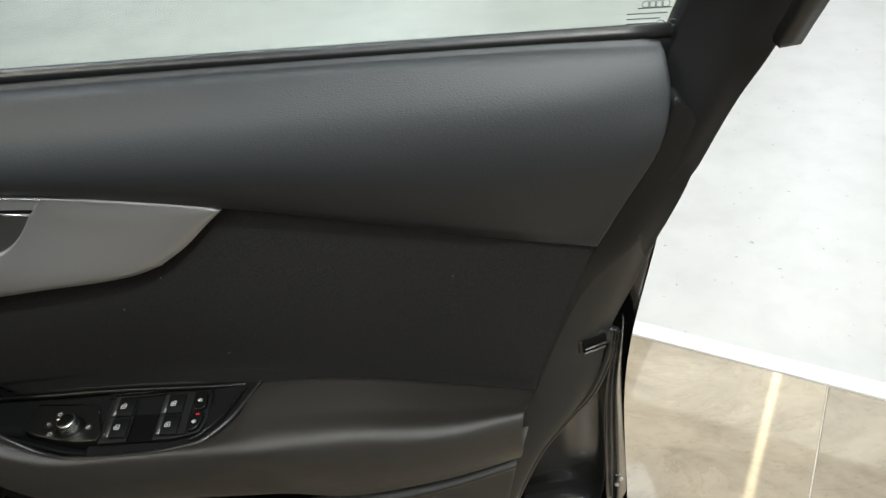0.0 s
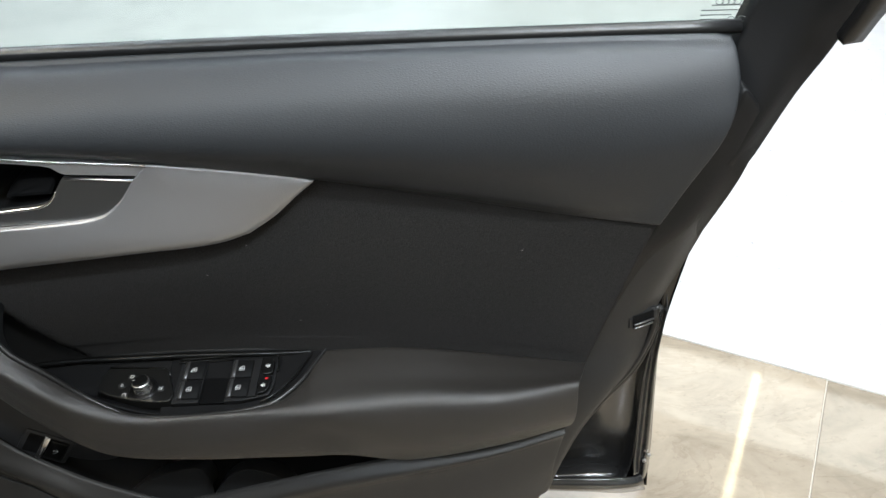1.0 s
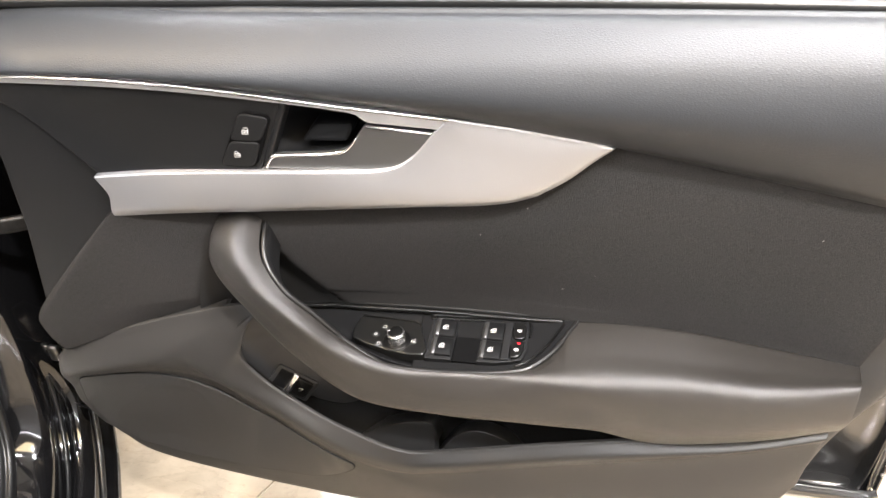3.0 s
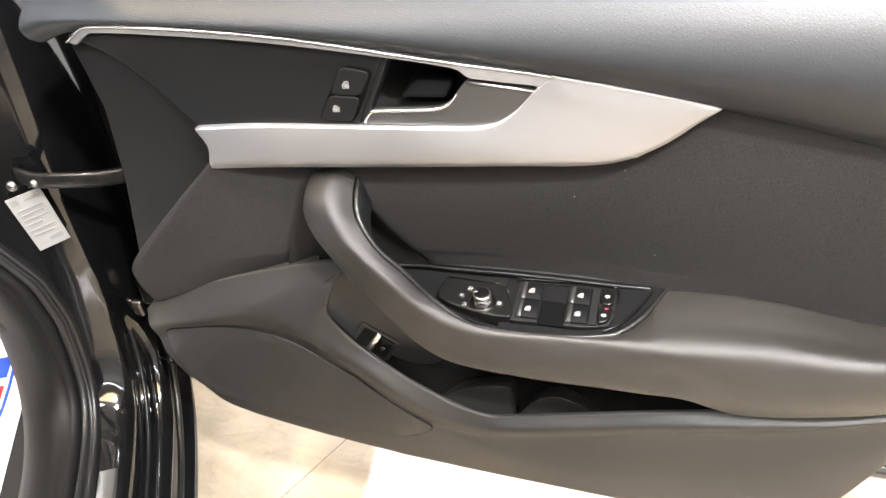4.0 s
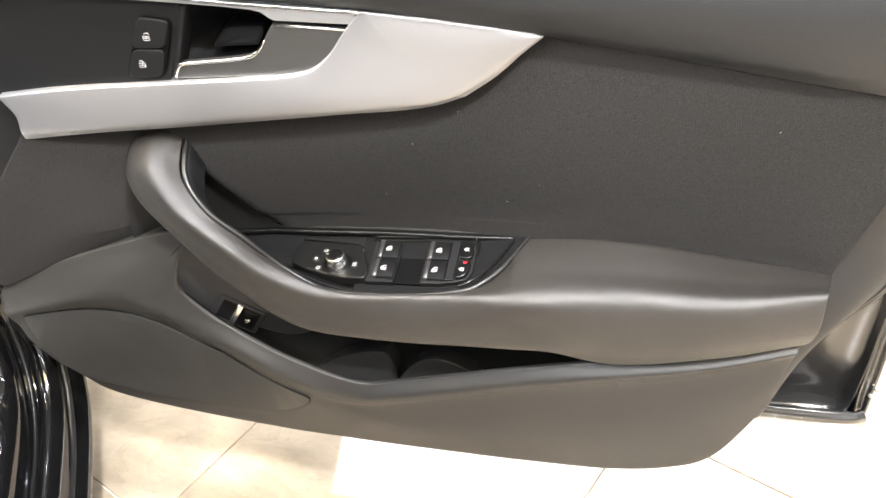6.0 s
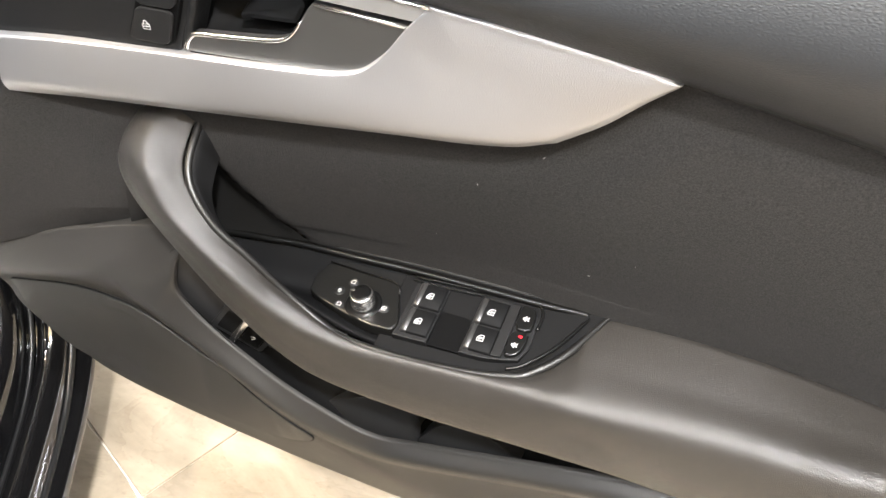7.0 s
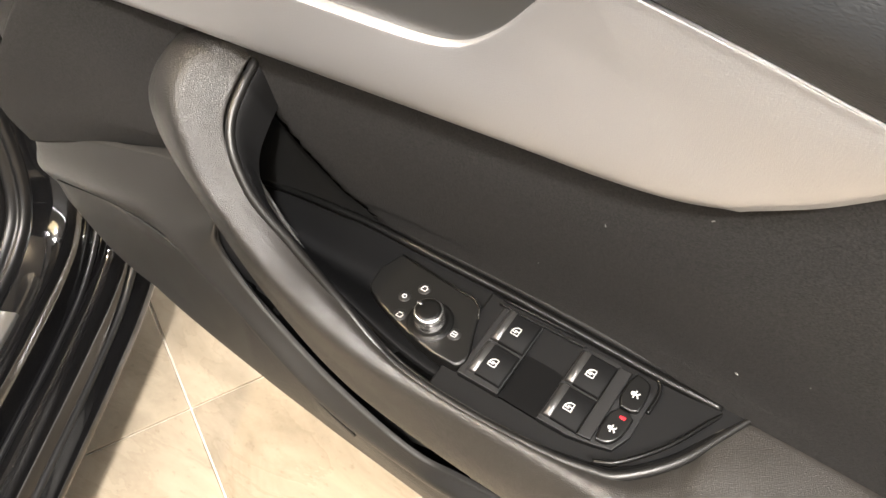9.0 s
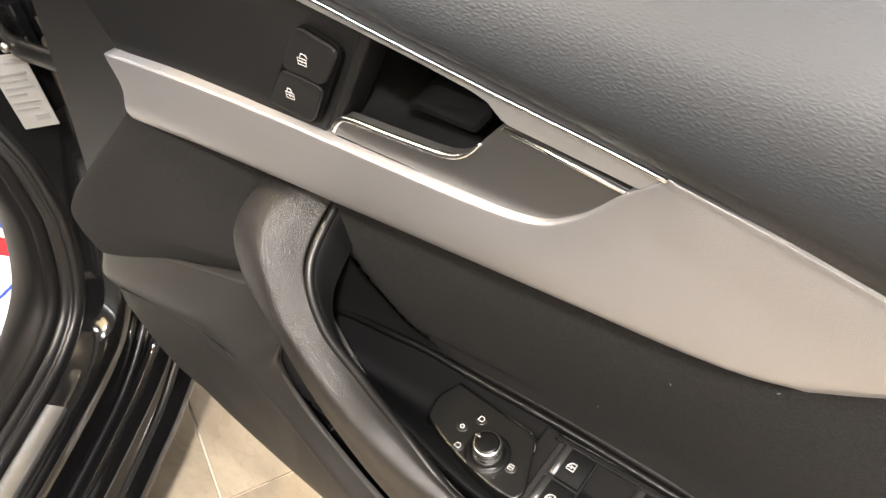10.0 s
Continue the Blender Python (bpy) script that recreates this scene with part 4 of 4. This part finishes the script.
LQ = [Vector(q) for q in [CAR @ Vector(q) for q in ((-.084, .160, .676), (-.084, .112, .688), (-.081, .100, .606), (-.081, .144, .592))]]


def on_sticker(u, v, d=0.0):
    top, low = LQ[0].lerp(LQ[1], u), LQ[3].lerp(LQ[2], u)
    return top.lerp(low, v) + AX * d


def sticker_quad(bm, u0, u1, v0, v1, d):
    q = [on_sticker(u0, v0, d), on_sticker(u1, v0, d), on_sticker(u1, v1, d), on_sticker(u0, v1, d)]
    lo, hi = [bm.verts.new(p) for p in q], [bm.verts.new(p - AX * 0.0008) for p in q]
    bm.faces.new(lo)
    bm.faces.new(hi)
    for i in range(4):
        bm.faces.new((lo[i], lo[(i + 1) % 4], hi[(i + 1) % 4], hi[i]))
    return bm


sticker_quad(bm, 0, 1, 0, 1, 0)
bm.to_mesh(sticker.data)
bm.free()
for u0, u1, v0, v1 in ((.08, .3, .06, .14), (.45, .9, .08, .12), (.1, .86, .24, .27), (.1, .8, .33, .36), (.1, .86, .42, .45), (.1, .6, .51, .54), (.1, .86, .62, .65), (.1, .74, .71, .74), (.5, .9, .82, .9)):
    part("print", sticker_quad(bmesh.new(), u0, u1, v0, v1, 0.0010), GREYINK, sticker, smooth=False)

# check strap from the pillar to the door
strap = part("check_strap", sweep(spline([(-1.01, .722, .705), (-.969, .712, .708), (-.93, .713, .712), (-.88, .725, .713), (-.84, .75, .712)], 24), [(-.003, -.010), (.003, -.010), (.0035, -.004), (.0035, .006), (.002, .010), (-.003, .010)]), DARKSTEEL, car, "dark steel door check strap")
part("bolt", turned([(7, 0), (7, 3), (5, 6), (1, 6.5)], 12, Matrix.Translation((-1.005, .705, .700))), STEEL, strap, "steel bolt head")
part("bolt", turned([(5, 0), (5, 3), (3, 5), (1, 5.5)], 12, Matrix.Translation((-.969, .706, .708))), STEEL, strap, "steel bolt head")
part("bracket", plate([(-1.035, .725), (-.985, .735), (-.975, .69), (-1.02, .675)], 0.728, 0.012, 0.003), PAINT, strap, "black bracket")
part("hinge_clip", box(-.962, .786, .425, .016, .010, .028, .003), STEEL, car, "small grey clip")
part("hinge", box(-.925, .80, .46, .05, .035, .05, .006), PAINT, car, "black door hinge")
wheel = part("wheel", turned([(325, -100), (330, -90), (330, 90), (325, 100), (230, 105), (220, 80)], 40, CAR @ Matrix.Translation((-.80, .14, .331)) @ Matrix.Rotation(0, 4, "Z")), RUBBER, car, "black front tyre")

# ---- switches ----
MU = Vector((1, 0.02, 0.02)).normalized()
MV = Vector((0.0, 0.988, 0.150))
MW = MU.cross(MV).normalized()
M0 = Vector((-.308, .685, .646))
MOD = Matrix(((MU.x, -MW.x, MV.x, M0.x), (MU.y, -MW.y, MV.y, M0.y), (MU.z, -MW.z, MV.z, M0.z), (0, 0, 0, 1)))


def mm(points):
    return [(x / 1000, z / 1000) for x, z in points]


def on_panel(name, bm, mat, parent, label="", m=MOD, smooth=True):
    bmesh.ops.transform(bm, matrix=m, verts=bm.verts[:])
    return part(name, bm, mat, parent, label, smooth)


def ribbon(lines, width, y, bm=None, thick=0.0003):
    """Printed strokes: flat ribbons along polylines given in (x, z)."""
    bm = bm or bmesh.new()
    for line in lines:
        p = [np.array(q, float) for q in line]
        n = len(p)
        rows = []
        for i in range(n):
            d = p[min(i + 1, n - 1)] - p[max(i - 1, 0)]
            if np.linalg.norm(p[0] - p[-1]) < 1e-9 and i in (0, n - 1):
                d = p[1] - p[-2]
            d /= np.linalg.norm(d)
            q = np.array([-d[1], d[0]]) * width / 2
            rows.append([bm.verts.new((p[i][0] + q[0], y, p[i][1] + q[1])), bm.verts.new((p[i][0] - q[0], y, p[i][1] - q[1])),
                         bm.verts.new((p[i][0] - q[0], y + thick, p[i][1] - q[1])), bm.verts.new((p[i][0] + q[0], y + thick, p[i][1] + q[1]))])
        for a, b in zip(rows, rows[1:]):
            for k in range(4):
                bm.faces.new((a[k], a[(k + 1) % 4], b[(k + 1) % 4], b[k]))
        bm.faces.new(rows[0][::-1])
        bm.faces.new(rows[-1])
    return bm


def ring(x, z, r, n=10):
    return [(x + r * math.cos(6.283185 * i / n), z + r * math.sin(6.283185 * i / n)) for i in range(n + 1)]


def at(lines, x, z, k=0.001, turn=0.0):
    c, n = math.cos(radians(turn)), math.sin(radians(turn))
    return [[(x + k * (a * c - b * n), z + k * (a * n + b * c)) for a, b in line] for line in lines]


WINDOW_ICON = [[(-3.2, -3.2), (3.2, -3.2), (3.2, 3.4), (0.2, 3.4), (-2.2, 1.8), (-3.2, -.6), (-3.2, -3.2)], [(-3.2, -.8), (-1.2, -.8)], [(1.0, .2), (3.2, .2)], [(-1.0, 0.8), (.8, -1.2)], [(0.4, 1.2), (-.4, -1.8)]]
LOCK_ICON = [[(-2.2, -2.6), (2.4, -2.2), (2.6, .8), (-2.4, .4), (-2.2, -2.6)], [(-1.4, .5), (-1.0, 2.4), (.8, 2.6), (1.4, .7)], [(0, -1.4), (.2, -.4)], [(-2.3, -1.0), (2.5, -.6)]]
OPEN_ICON = [[(-2.2, -2.6), (2.4, -2.2), (2.6, .8), (-2.4, .4), (-2.2, -2.6)], [(-1.2, .5), (-.2, 2.8), (2.2, 3.0), (3.2, 1.8)], [(0, -1.4), (.2, -.4)], [(-2.3, -1.0), (2.5, -.6)]]
CHILD_ICON = [ring(0.1, 1.7, 0.9, 8), [(-2.6, .4), (0, .6), (2.6, .3)], [(0, .6), (0, -.8)], [(-1.8, -2.4), (0, -.8), (1.8, -2.4)]]
CAR_ICON = [[(-3.2, -1.2), (3.2, -1.2), (3.2, .2), (1.6, .8), (.6, 2.2), (-2.2, 2.2), (-3.2, .6), (-3.2, -1.2)]]
MIRROR_ICON = [[(-1.8, -1.4), (1.6, -1.4), (1.8, .8), (.8, 1.8), (-1.2, 1.6), (-1.8, -1.4)]]

on_panel("panel_face", plate(mm([(-56, 31), (0, 33), (60, 36), (104, 39), (122, 42), (112, 18), (96, -10), (79, -31), (60, -41), (20, -43), (-30, -45), (-56, -46)]),
                             lambda x, z: 0.0065 - 0.10 * z - 0.06 * max(0.0, x - 0.04), 0.006, 0.0015), VOID, panel, "smooth black panel face")
# the block: tray floor, finger trough, rear flat
on_panel("switch_tray", plate(mm([(-43, 26), (-13.5, 27), (-13.5, -28.6), (-43, -29)]), 0.0030, 0.008, 0.0008), MATT, panel, "matt black switch bed")
on_panel("switch_tray", plate(mm([(14, 28), (44, 29), (58, 30), (66, 24), (66, -10), (61, -22), (50, -25), (34, -28), (14, -28.4)]), 0.0030, 0.008, 0.0008), MATT, panel, "matt black switch bed")
on_panel("finger_trough", plate(mm([(-13.4, 26), (13.9, 27), (13.9, -28), (-13.4, -28)]), lambda x, z: 0.0060, 0.003, 0.0004), DEEP, panel, "finger trough, its shade put into the black")
on_panel("spacer", plate(mm([(39.5, 26), (48, 26), (48, -24), (39.5, -25)]), 0.0005, 0.006, 0.0006), MATT, panel)


def window_switch(u, v):
    """A rocker cap: a flat top with a glossy finger lip sloping away at its front end."""
    h = 11.6
    bm = bmesh.new()
    prof = [(-12.8, 6.0), (-12.2, 3.0), (-11.2, 0.8), (-9.8, -0.8), (-8.4, -1.3), (-6.8, -1.1), (-5.6, -0.5), (11.0, -0.2), (12.0, 0.4), (12.3, 6.0)]
    lip = bmesh.new()
    for out, span in ((lip, prof[:7]), (bm, prof[6:])):
        cols = [[out.verts.new(((u + a) / 1000, (y + drop) / 1000, (v + v0) / 1000)) for a, y in span] for v0, drop in ((-h, 4.0), (-h, .7), (-h + .8, 0), (h - .8, 0), (h, .7), (h, 4.0))]
        for a, b in zip(cols, cols[1:]):
            for i in range(len(span) - 1):
                out.faces.new((a[i], a[i + 1], b[i + 1], b[i]))
    on_panel("window_switch", bm, VOID, panel, "black rocker switch")
    on_panel("switch_lip", lip, LIPGREY, panel, "satin grey finger lip")
    on_panel("icon", ribbon(at(WINDOW_ICON, (u + 0.4) / 1000, v / 1000, 0.00080), 0.00062, -0.0007), WHITEINK, panel, "white window symbol")


for u in (-26.5, 27.0):
    for v in (12.5, -13.2):
        window_switch(u, v)
on_panel("child_lock_switch", plate(mm([(49, 26.5), (57, 26.5), (62, 23), (63.5, 12), (62.5, 3.1), (49, 3.1)]), -0.0012, 0.007, 0.001, 1), SATIN, panel, "glossy black rocker half")
on_panel("child_lock_switch", plate(mm([(49, 2.1), (62.5, 2.1), (63, -8), (60.5, -18), (55, -22), (49, -22)]), -0.0012, 0.007, 0.001, 1), SATIN, panel, "glossy black rocker half")
on_panel("icon", ribbon(at([CHILD_ICON[1], CHILD_ICON[2], CHILD_ICON[3], CHILD_ICON[0]], .0563, .0140, 0.00095, 90), 0.0009, -0.0016), WHITEINK, panel, "white figure symbol")
on_panel("icon", ribbon(at([CHILD_ICON[1], CHILD_ICON[2], CHILD_ICON[3], CHILD_ICON[0]], .0553, -.0120, 0.00095, 90), 0.0009, -0.0016), WHITEINK, panel, "white figure symbol")
on_panel("indicator_lamp", plate(mm([(55.4, -1.9), (59, -1.9), (59, -4.1), (55.4, -4.1)]), -0.0017, 0.001, 0.0003), REDLED, panel, "small red indicator")

# the mirror pod with its turning knob
POD = MOD @ Matrix.Translation((-.0820, .0015, -.0095)) @ Matrix.Rotation(radians(-4), 4, "X")
on_panel("mirror_pod", plate(round_poly(mm([(-43, 33), (21, 29.5), (27, 25.5), (31, 14), (41, -10), (38, -18), (20, -18.5), (0, -15.5), (-16, -11.5), (-31, -7), (-46, 0), (-49, 16)]), .003), 0.0, 0.012, 0.0016), BEZEL, panel, "raised black pod for the mirror knob", m=POD)
on_panel("pod_edge_highlight", sweep([(-.042, -.0006, .0326), (.0195, -.0006, .0290), (.0262, -.0006, .0252), (.0300, -.0006, .0175)], circle(0.0008, 8), up=(0, 1, 0)), SATIN, panel, "thin satin bead added as the pod edge highlight", m=POD)
KNOB = POD @ Matrix.Translation((.0050, 0, -.0003))
on_panel("knob_base", turned([(15.5, -1), (15.5, .6), (14.5, 1.0), (11.5, 1.0), (11, .2)]), SATIN, panel, "glossy black knob ring", m=KNOB)
on_panel("mirror_knob", turned([(9.9, 0), (10.2, 1.0), (10.2, 3.0), (9.3, 4.2), (9.2, 7.5), (9.7, 9.2), (9.9, 12), (9.5, 13.6), (8.6, 14.0)]), KNOBMETAL, panel, "chrome-sided turning knob", m=KNOB)
on_panel("knob_cap", turned([(8.6, 13.5), (8.4, 14.3), (6, 14.6), (0.5, 14.7)]), SATIN, panel, "glossy black knob cap", m=KNOB)
on_panel("knob_pointer", box(-.0078, -.0138, .0012, .0044, .0022, .0022, .0006), CHROME, panel, "bright knob pointer", m=KNOB)
for u, v, icon in ((-13, 18, MIRROR_ICON), (-20.5, 6.2, [ring(0, 0, 1.3, 8)]), (-14.4, -7.2, MIRROR_ICON), (23.6, 0, [[(-1.6, -1.6), (1.6, -1.6), (1.6, 1.6), (-1.6, 1.6), (-1.6, -1.6)], [(-1.6, 0), (1.6, 0)]])):
    on_panel("mark_disc", turned([(4.4, -.5), (4.4, .3), (4.0, .45)], 16, Matrix.Translation((u / 1000, 0, v / 1000))), RUBBER, panel, m=POD)
    on_panel("icon", ribbon(at(icon, u / 1000, v / 1000, 0.00108), 0.00050, -0.0008), WHITEINK, panel, "white mirror symbol", m=POD)

# ridges round the panel


def mp(u, v, w):
    return M0 + MU * (u / 1000) + MV * (v / 1000) + MW * (w / 1000)


RIM = [(-.566, .6955, .652), (-.525, .7041, .652), (-.487, .7094, .652), (-.464, .7128, .652), (-.416, .7150, .652), (-.350, .7190, .652), (-.287, .7205, .652), (-.2477, .7212, .652), (-.206, .7235, .652), (-.186, .7257, .652)]
part("panel_rim", sweep(spline([(x, y + 0.003, z + 0.001) for x, y, z in RIM], 80), circle(0.0030, 10)), MATT, panel, "matt black outer rim")
part("panel_ridge", sweep(spline([(x, y - 0.003, z - 0.0005) for x, y, z in RIM[:9]], 80), circle(0.0031, 12)), SATIN, panel, "black edge bead")
part("panel_ridge", sweep(spline([mp(-45, 28.5, -.6), mp(-2, 30, -.6), mp(38, 31, -.6), mp(56, 31.5, -.6), mp(64, 29.0, -.6), mp(67.5, 22, -.6), mp(67.5, 8, -.8)], 50), circle(0.0011, 8)), SATIN, panel, "black edge bead")
part("panel_ridge", sweep(spline([mp(-46, 24.5, -.6), mp(-2, 25.5, -.6), mp(16, 26.5, -.6)], 20), circle(0.0007, 8)), SATIN, panel, "black edge bead")
part("panel_ridge", sweep(spline([(-.2090, .7200, .6515), (-.2050, .7170, .6516), (-.2090, .7080, .6512), (-.2215, .6815, .6496), (-.2390, .6580, .6478), (-.2520, .6500, .6458)], 30), circle(0.0015, 8)), SATIN, panel, "black edge bead")
BEAD = spline([(-.519, .695, .788), (-.508, .650, .764), (-.487, .635, .735), (-.459, .636, .704), (-.432, .640, .668), (-.405, .638, .648), (-.381, .6355, .640), (-.33, .6355, .6395), (-.28, .640, .641), (-.252, .6455, .643), (-.235, .652, .645), (-.213, .676, .649), (-.197, .708, .653), (-.187, .728, .656)], 110)
inner = [[], [], []]
for x, y, z in BEAD:
    n = Vector((min(max(x + .05, -.47), -.26), .69, max(.646, z - .03))) - Vector((x, y, z))
    n.normalize()
    for rail, k, drop in zip(inner, (-0.0015, 0.006, 0.013), (0.0, 0.003, 0.022)):
        rail.append(tuple(Vector((x, y, z)) + n * k - Vector((0, 0, drop))))
part("panel_wall", loft([r[2::3] for r in inner], 110, 12, 0.0), MATT, panel, "smooth black inner wall")
part("panel_bead", sweep(BEAD, lambda k: circle(0.0030 - 0.0015 * max(0.0, k - 0.86) / 0.14, 10)), ROLL, panel, "thin rolled black edge")

# ---- lock buttons ----
lock = part("lock_switch", plate(round_poly([(-.5425, .8595), (-.5040, .8600), (-.4790, .9170), (-.5095, .9210)], .0095), 0.6668, 0.006, 0.0006), DEEP, car, "black plate as the shaded gap round the lock buttons")
part("lock_button", plate(round_poly([(-.5252, .8896), (-.4938, .8902), (-.4812, .9155), (-.5105, .9190)], .007), 0.6650, 0.006, 0.0010), MATT, lock, "black unlock button")
part("lock_button", plate(round_poly([(-.5400, .8612), (-.5055, .8618), (-.4944, .8888), (-.5258, .8882)], .007), 0.6650, 0.006, 0.0010), MATT, lock, "black lock button")
part("icon", ribbon(at(OPEN_ICON, -.5075, .9010, 0.00125), 0.00036, 0.6645), WHITEINK, lock, "white open padlock symbol")
part("icon", ribbon(at(LOCK_ICON, -.5205, .8752, 0.00125), 0.00036, 0.6645), WHITEINK, lock, "white padlock symbol")

# ---- inner door handle ----
SCOOP = [(-.4941, .8598), (-.4939, .8630), (-.4910, .8681), (-.4874, .8720), (-.4824, .8743), (-.4611, .8759), (-.4388, .8778), (-.4221, .8799), (-.4133, .8835), (-.4070, .8894), (-.4000, .8995), (-.3947, .9067), (-.3910, .9097)]
scoop = [tuple(q[::2]) for q in spline([(x, 0, z) for x, z in SCOOP], 52)]


def lever_depth(x, z):
    return 0.6692 + (x + 0.4877) * 0.0467


handle = part("door_handle", plate(scoop[:-1] + [(-.3910, .9097), (-.3261, .9038), (-.3402, .8833), (-.3505, .8720), (-.3593, .8661), (-.3704, .8630), (-.4943, .8585)], lever_depth, 0.006, 0.0010), DARKMETAL, car, "satin metal release lever")
part("bright_edge", sweep([(x, lever_depth(x, z) - 0.0004, z - 0.0006) for x, z in scoop[3:42]], lambda k: circle(0.0017 - 0.0011 * max(0.0, k - 0.75) / 0.25, 10), up=(0, 1, 0)), CHROME, handle, "polished edge")
part("bright_edge", sweep([(x, lever_depth(x, z) - 0.0006, z - 0.0008) for x, z in ((-0.391, 0.9097), (-0.3261, 0.9038))], circle(0.0012, 10)), CHROME, handle, "polished edge")
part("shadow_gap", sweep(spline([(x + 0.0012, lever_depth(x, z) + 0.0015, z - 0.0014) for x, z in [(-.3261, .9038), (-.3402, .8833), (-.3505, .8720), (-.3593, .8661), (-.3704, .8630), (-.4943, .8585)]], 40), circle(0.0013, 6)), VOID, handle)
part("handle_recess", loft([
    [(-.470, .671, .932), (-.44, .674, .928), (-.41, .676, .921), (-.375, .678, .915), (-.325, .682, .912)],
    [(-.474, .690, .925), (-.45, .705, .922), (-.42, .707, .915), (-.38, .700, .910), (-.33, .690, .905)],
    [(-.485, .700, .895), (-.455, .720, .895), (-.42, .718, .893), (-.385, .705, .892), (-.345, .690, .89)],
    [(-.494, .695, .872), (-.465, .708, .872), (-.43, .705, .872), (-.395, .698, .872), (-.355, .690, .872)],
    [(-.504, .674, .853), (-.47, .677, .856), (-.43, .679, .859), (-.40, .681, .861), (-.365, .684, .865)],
], 30, 24, 0.0), VOID, handle, "hollow behind the lever, its shade put into the black")
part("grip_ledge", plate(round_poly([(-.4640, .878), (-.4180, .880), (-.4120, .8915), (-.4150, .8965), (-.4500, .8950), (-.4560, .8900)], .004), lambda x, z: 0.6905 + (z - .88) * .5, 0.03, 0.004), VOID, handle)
part("recess_wall", plate([(-.4985, .8600), (-.4930, .8600), (-.4640, .9280), (-.4700, .9300)], lambda x, z: 0.6690 + (x + .48) * .05, 0.02, 0.0018), MATT, handle)

# ---- tailgate switch in the front of the pocket ----
def bezel_depth(x, z, d=0.0):
    return 0.6555 + 0.38 * max(0.0, x + .568) + d


tail = part("tailgate_switch", plate([(-.532, .664), (-.550, .668), (-.568, .652), (-.579, .628), (-.582, .602), (-.572, .580), (-.548, .558), (-.515, .535), (-.49, .512), (-.462, .500), (-.440, .510), (-.432, .540), (-.465, .578), (-.500, .604), (-.522, .632)], bezel_depth, 0.012, 0.001, 2), SMOOTHGREY, car, "smooth dark bezel with the tailgate switch")
part("bezel_gap", sweep(spline([(x - 0.0006, y + 0.0022, z) for x, y, z in L0[6:11]], 40), circle(0.0012, 6), up=(0, 1, 0)), DEEP, tail)
TC, E1, E2 = np.array([-.5206, .5528]), np.array([.0194, -.0210]), np.array([.0095, .0140])


def tq(a0, a1, b0, b1):
    return [tuple(TC + E1 * a + E2 * b) for a, b in ((a0, b0), (a1, b0), (a1, b1), (a0, b1))]


part("switch_frame", plate(round_poly(tq(-1, 1, -1, 1), .004), lambda x, z: bezel_depth(x, z, -0.0022), 0.004, 0.0012), SMOOTHGREY, tail, "black switch frame")
part("switch_well", plate(round_poly(tq(-.80, .82, -.74, .80), .002), lambda x, z: bezel_depth(x, z, -0.0024), 0.002, 0.0003), VOID, tail)
part("switch_button", plate(round_poly(tq(.10, .78, -.70, .76), .0015), lambda x, z: bezel_depth(x, z, -0.0045), 0.004, 0.0008), SATIN, tail, "black push button")
part("switch_bar", plate(round_poly(tq(-.22, .04, -.78, .92), .0012), lambda x, z: bezel_depth(x, z, -0.0075) + (z - 0.5555) * 0.3, 0.007, 0.0014), KNOBMETAL, tail, "bright metal finger bar")
part("icon", ribbon(at(CAR_ICON, -.5122, .5435, 0.0010, 35), 0.0007, bezel_depth(-.5122, .5435, -0.0055)), WHITEINK, tail, "white car symbol")

# ---- bottle holders in the pocket ----
for arc in ([(-.452, .690, .452), (-.422, .690, .473), (-.389, .692, .486), (-.360, .695, .485), (-.352, .70, .45)],
            [(-.352, .69, .437), (-.329, .69, .473), (-.301, .692, .487), (-.27, .692, .477), (-.246, .692, .457)]):
    part("bottle_holder", loft([[(x, y + 0.026, z - 0.012) for x, y, z in arc], arc, [(x, y - 0.004, z - 0.006) for x, y, z in arc], [(x, y - 0.012, z - 0.05) for x, y, z in arc]], 24, 14, 0.0), GLOSSY, door, "moulded bottle holder")

# ---- sill details ----
plate_path = [(1.0, .30), (.6, .30), (.25, .30), (.075, .303)]
body_part("sill_plate", run([(.112, -.002), (.113, .003), (.115, .0042), (.136, .0042), (.138, .003), (.139, -.002)], plate_path, 40), DARKMETAL, "brushed metal sill plate", parent=sill)


# ---- tiles ----
TILE_U, TILE_V, GAP = 0.58, 0.62, 0.003
tile_mesh = None
for i in range(-14, 8):
    for j in range(-11, 0):
        if tile_mesh is None:
            ob = part("tile", box(0, 0, -0.005, TILE_U - GAP, TILE_V - GAP, 0.01, 0.0015), TILE, floor, smooth=False)
            tile_mesh = ob.data
        else:
            ob = new("tile", tile_mesh)
            ob.parent = floor
        c = T0 + TU * ((i + 0.5) * TILE_U) + TV * ((j + 0.5) * TILE_V)
        ob.matrix_local = Matrix.Translation((c.x, c.y, 0.0005 * ((i * 7 + j * 3) % 3))) @ Matrix.Rotation(radians(-25), 4, "Z")
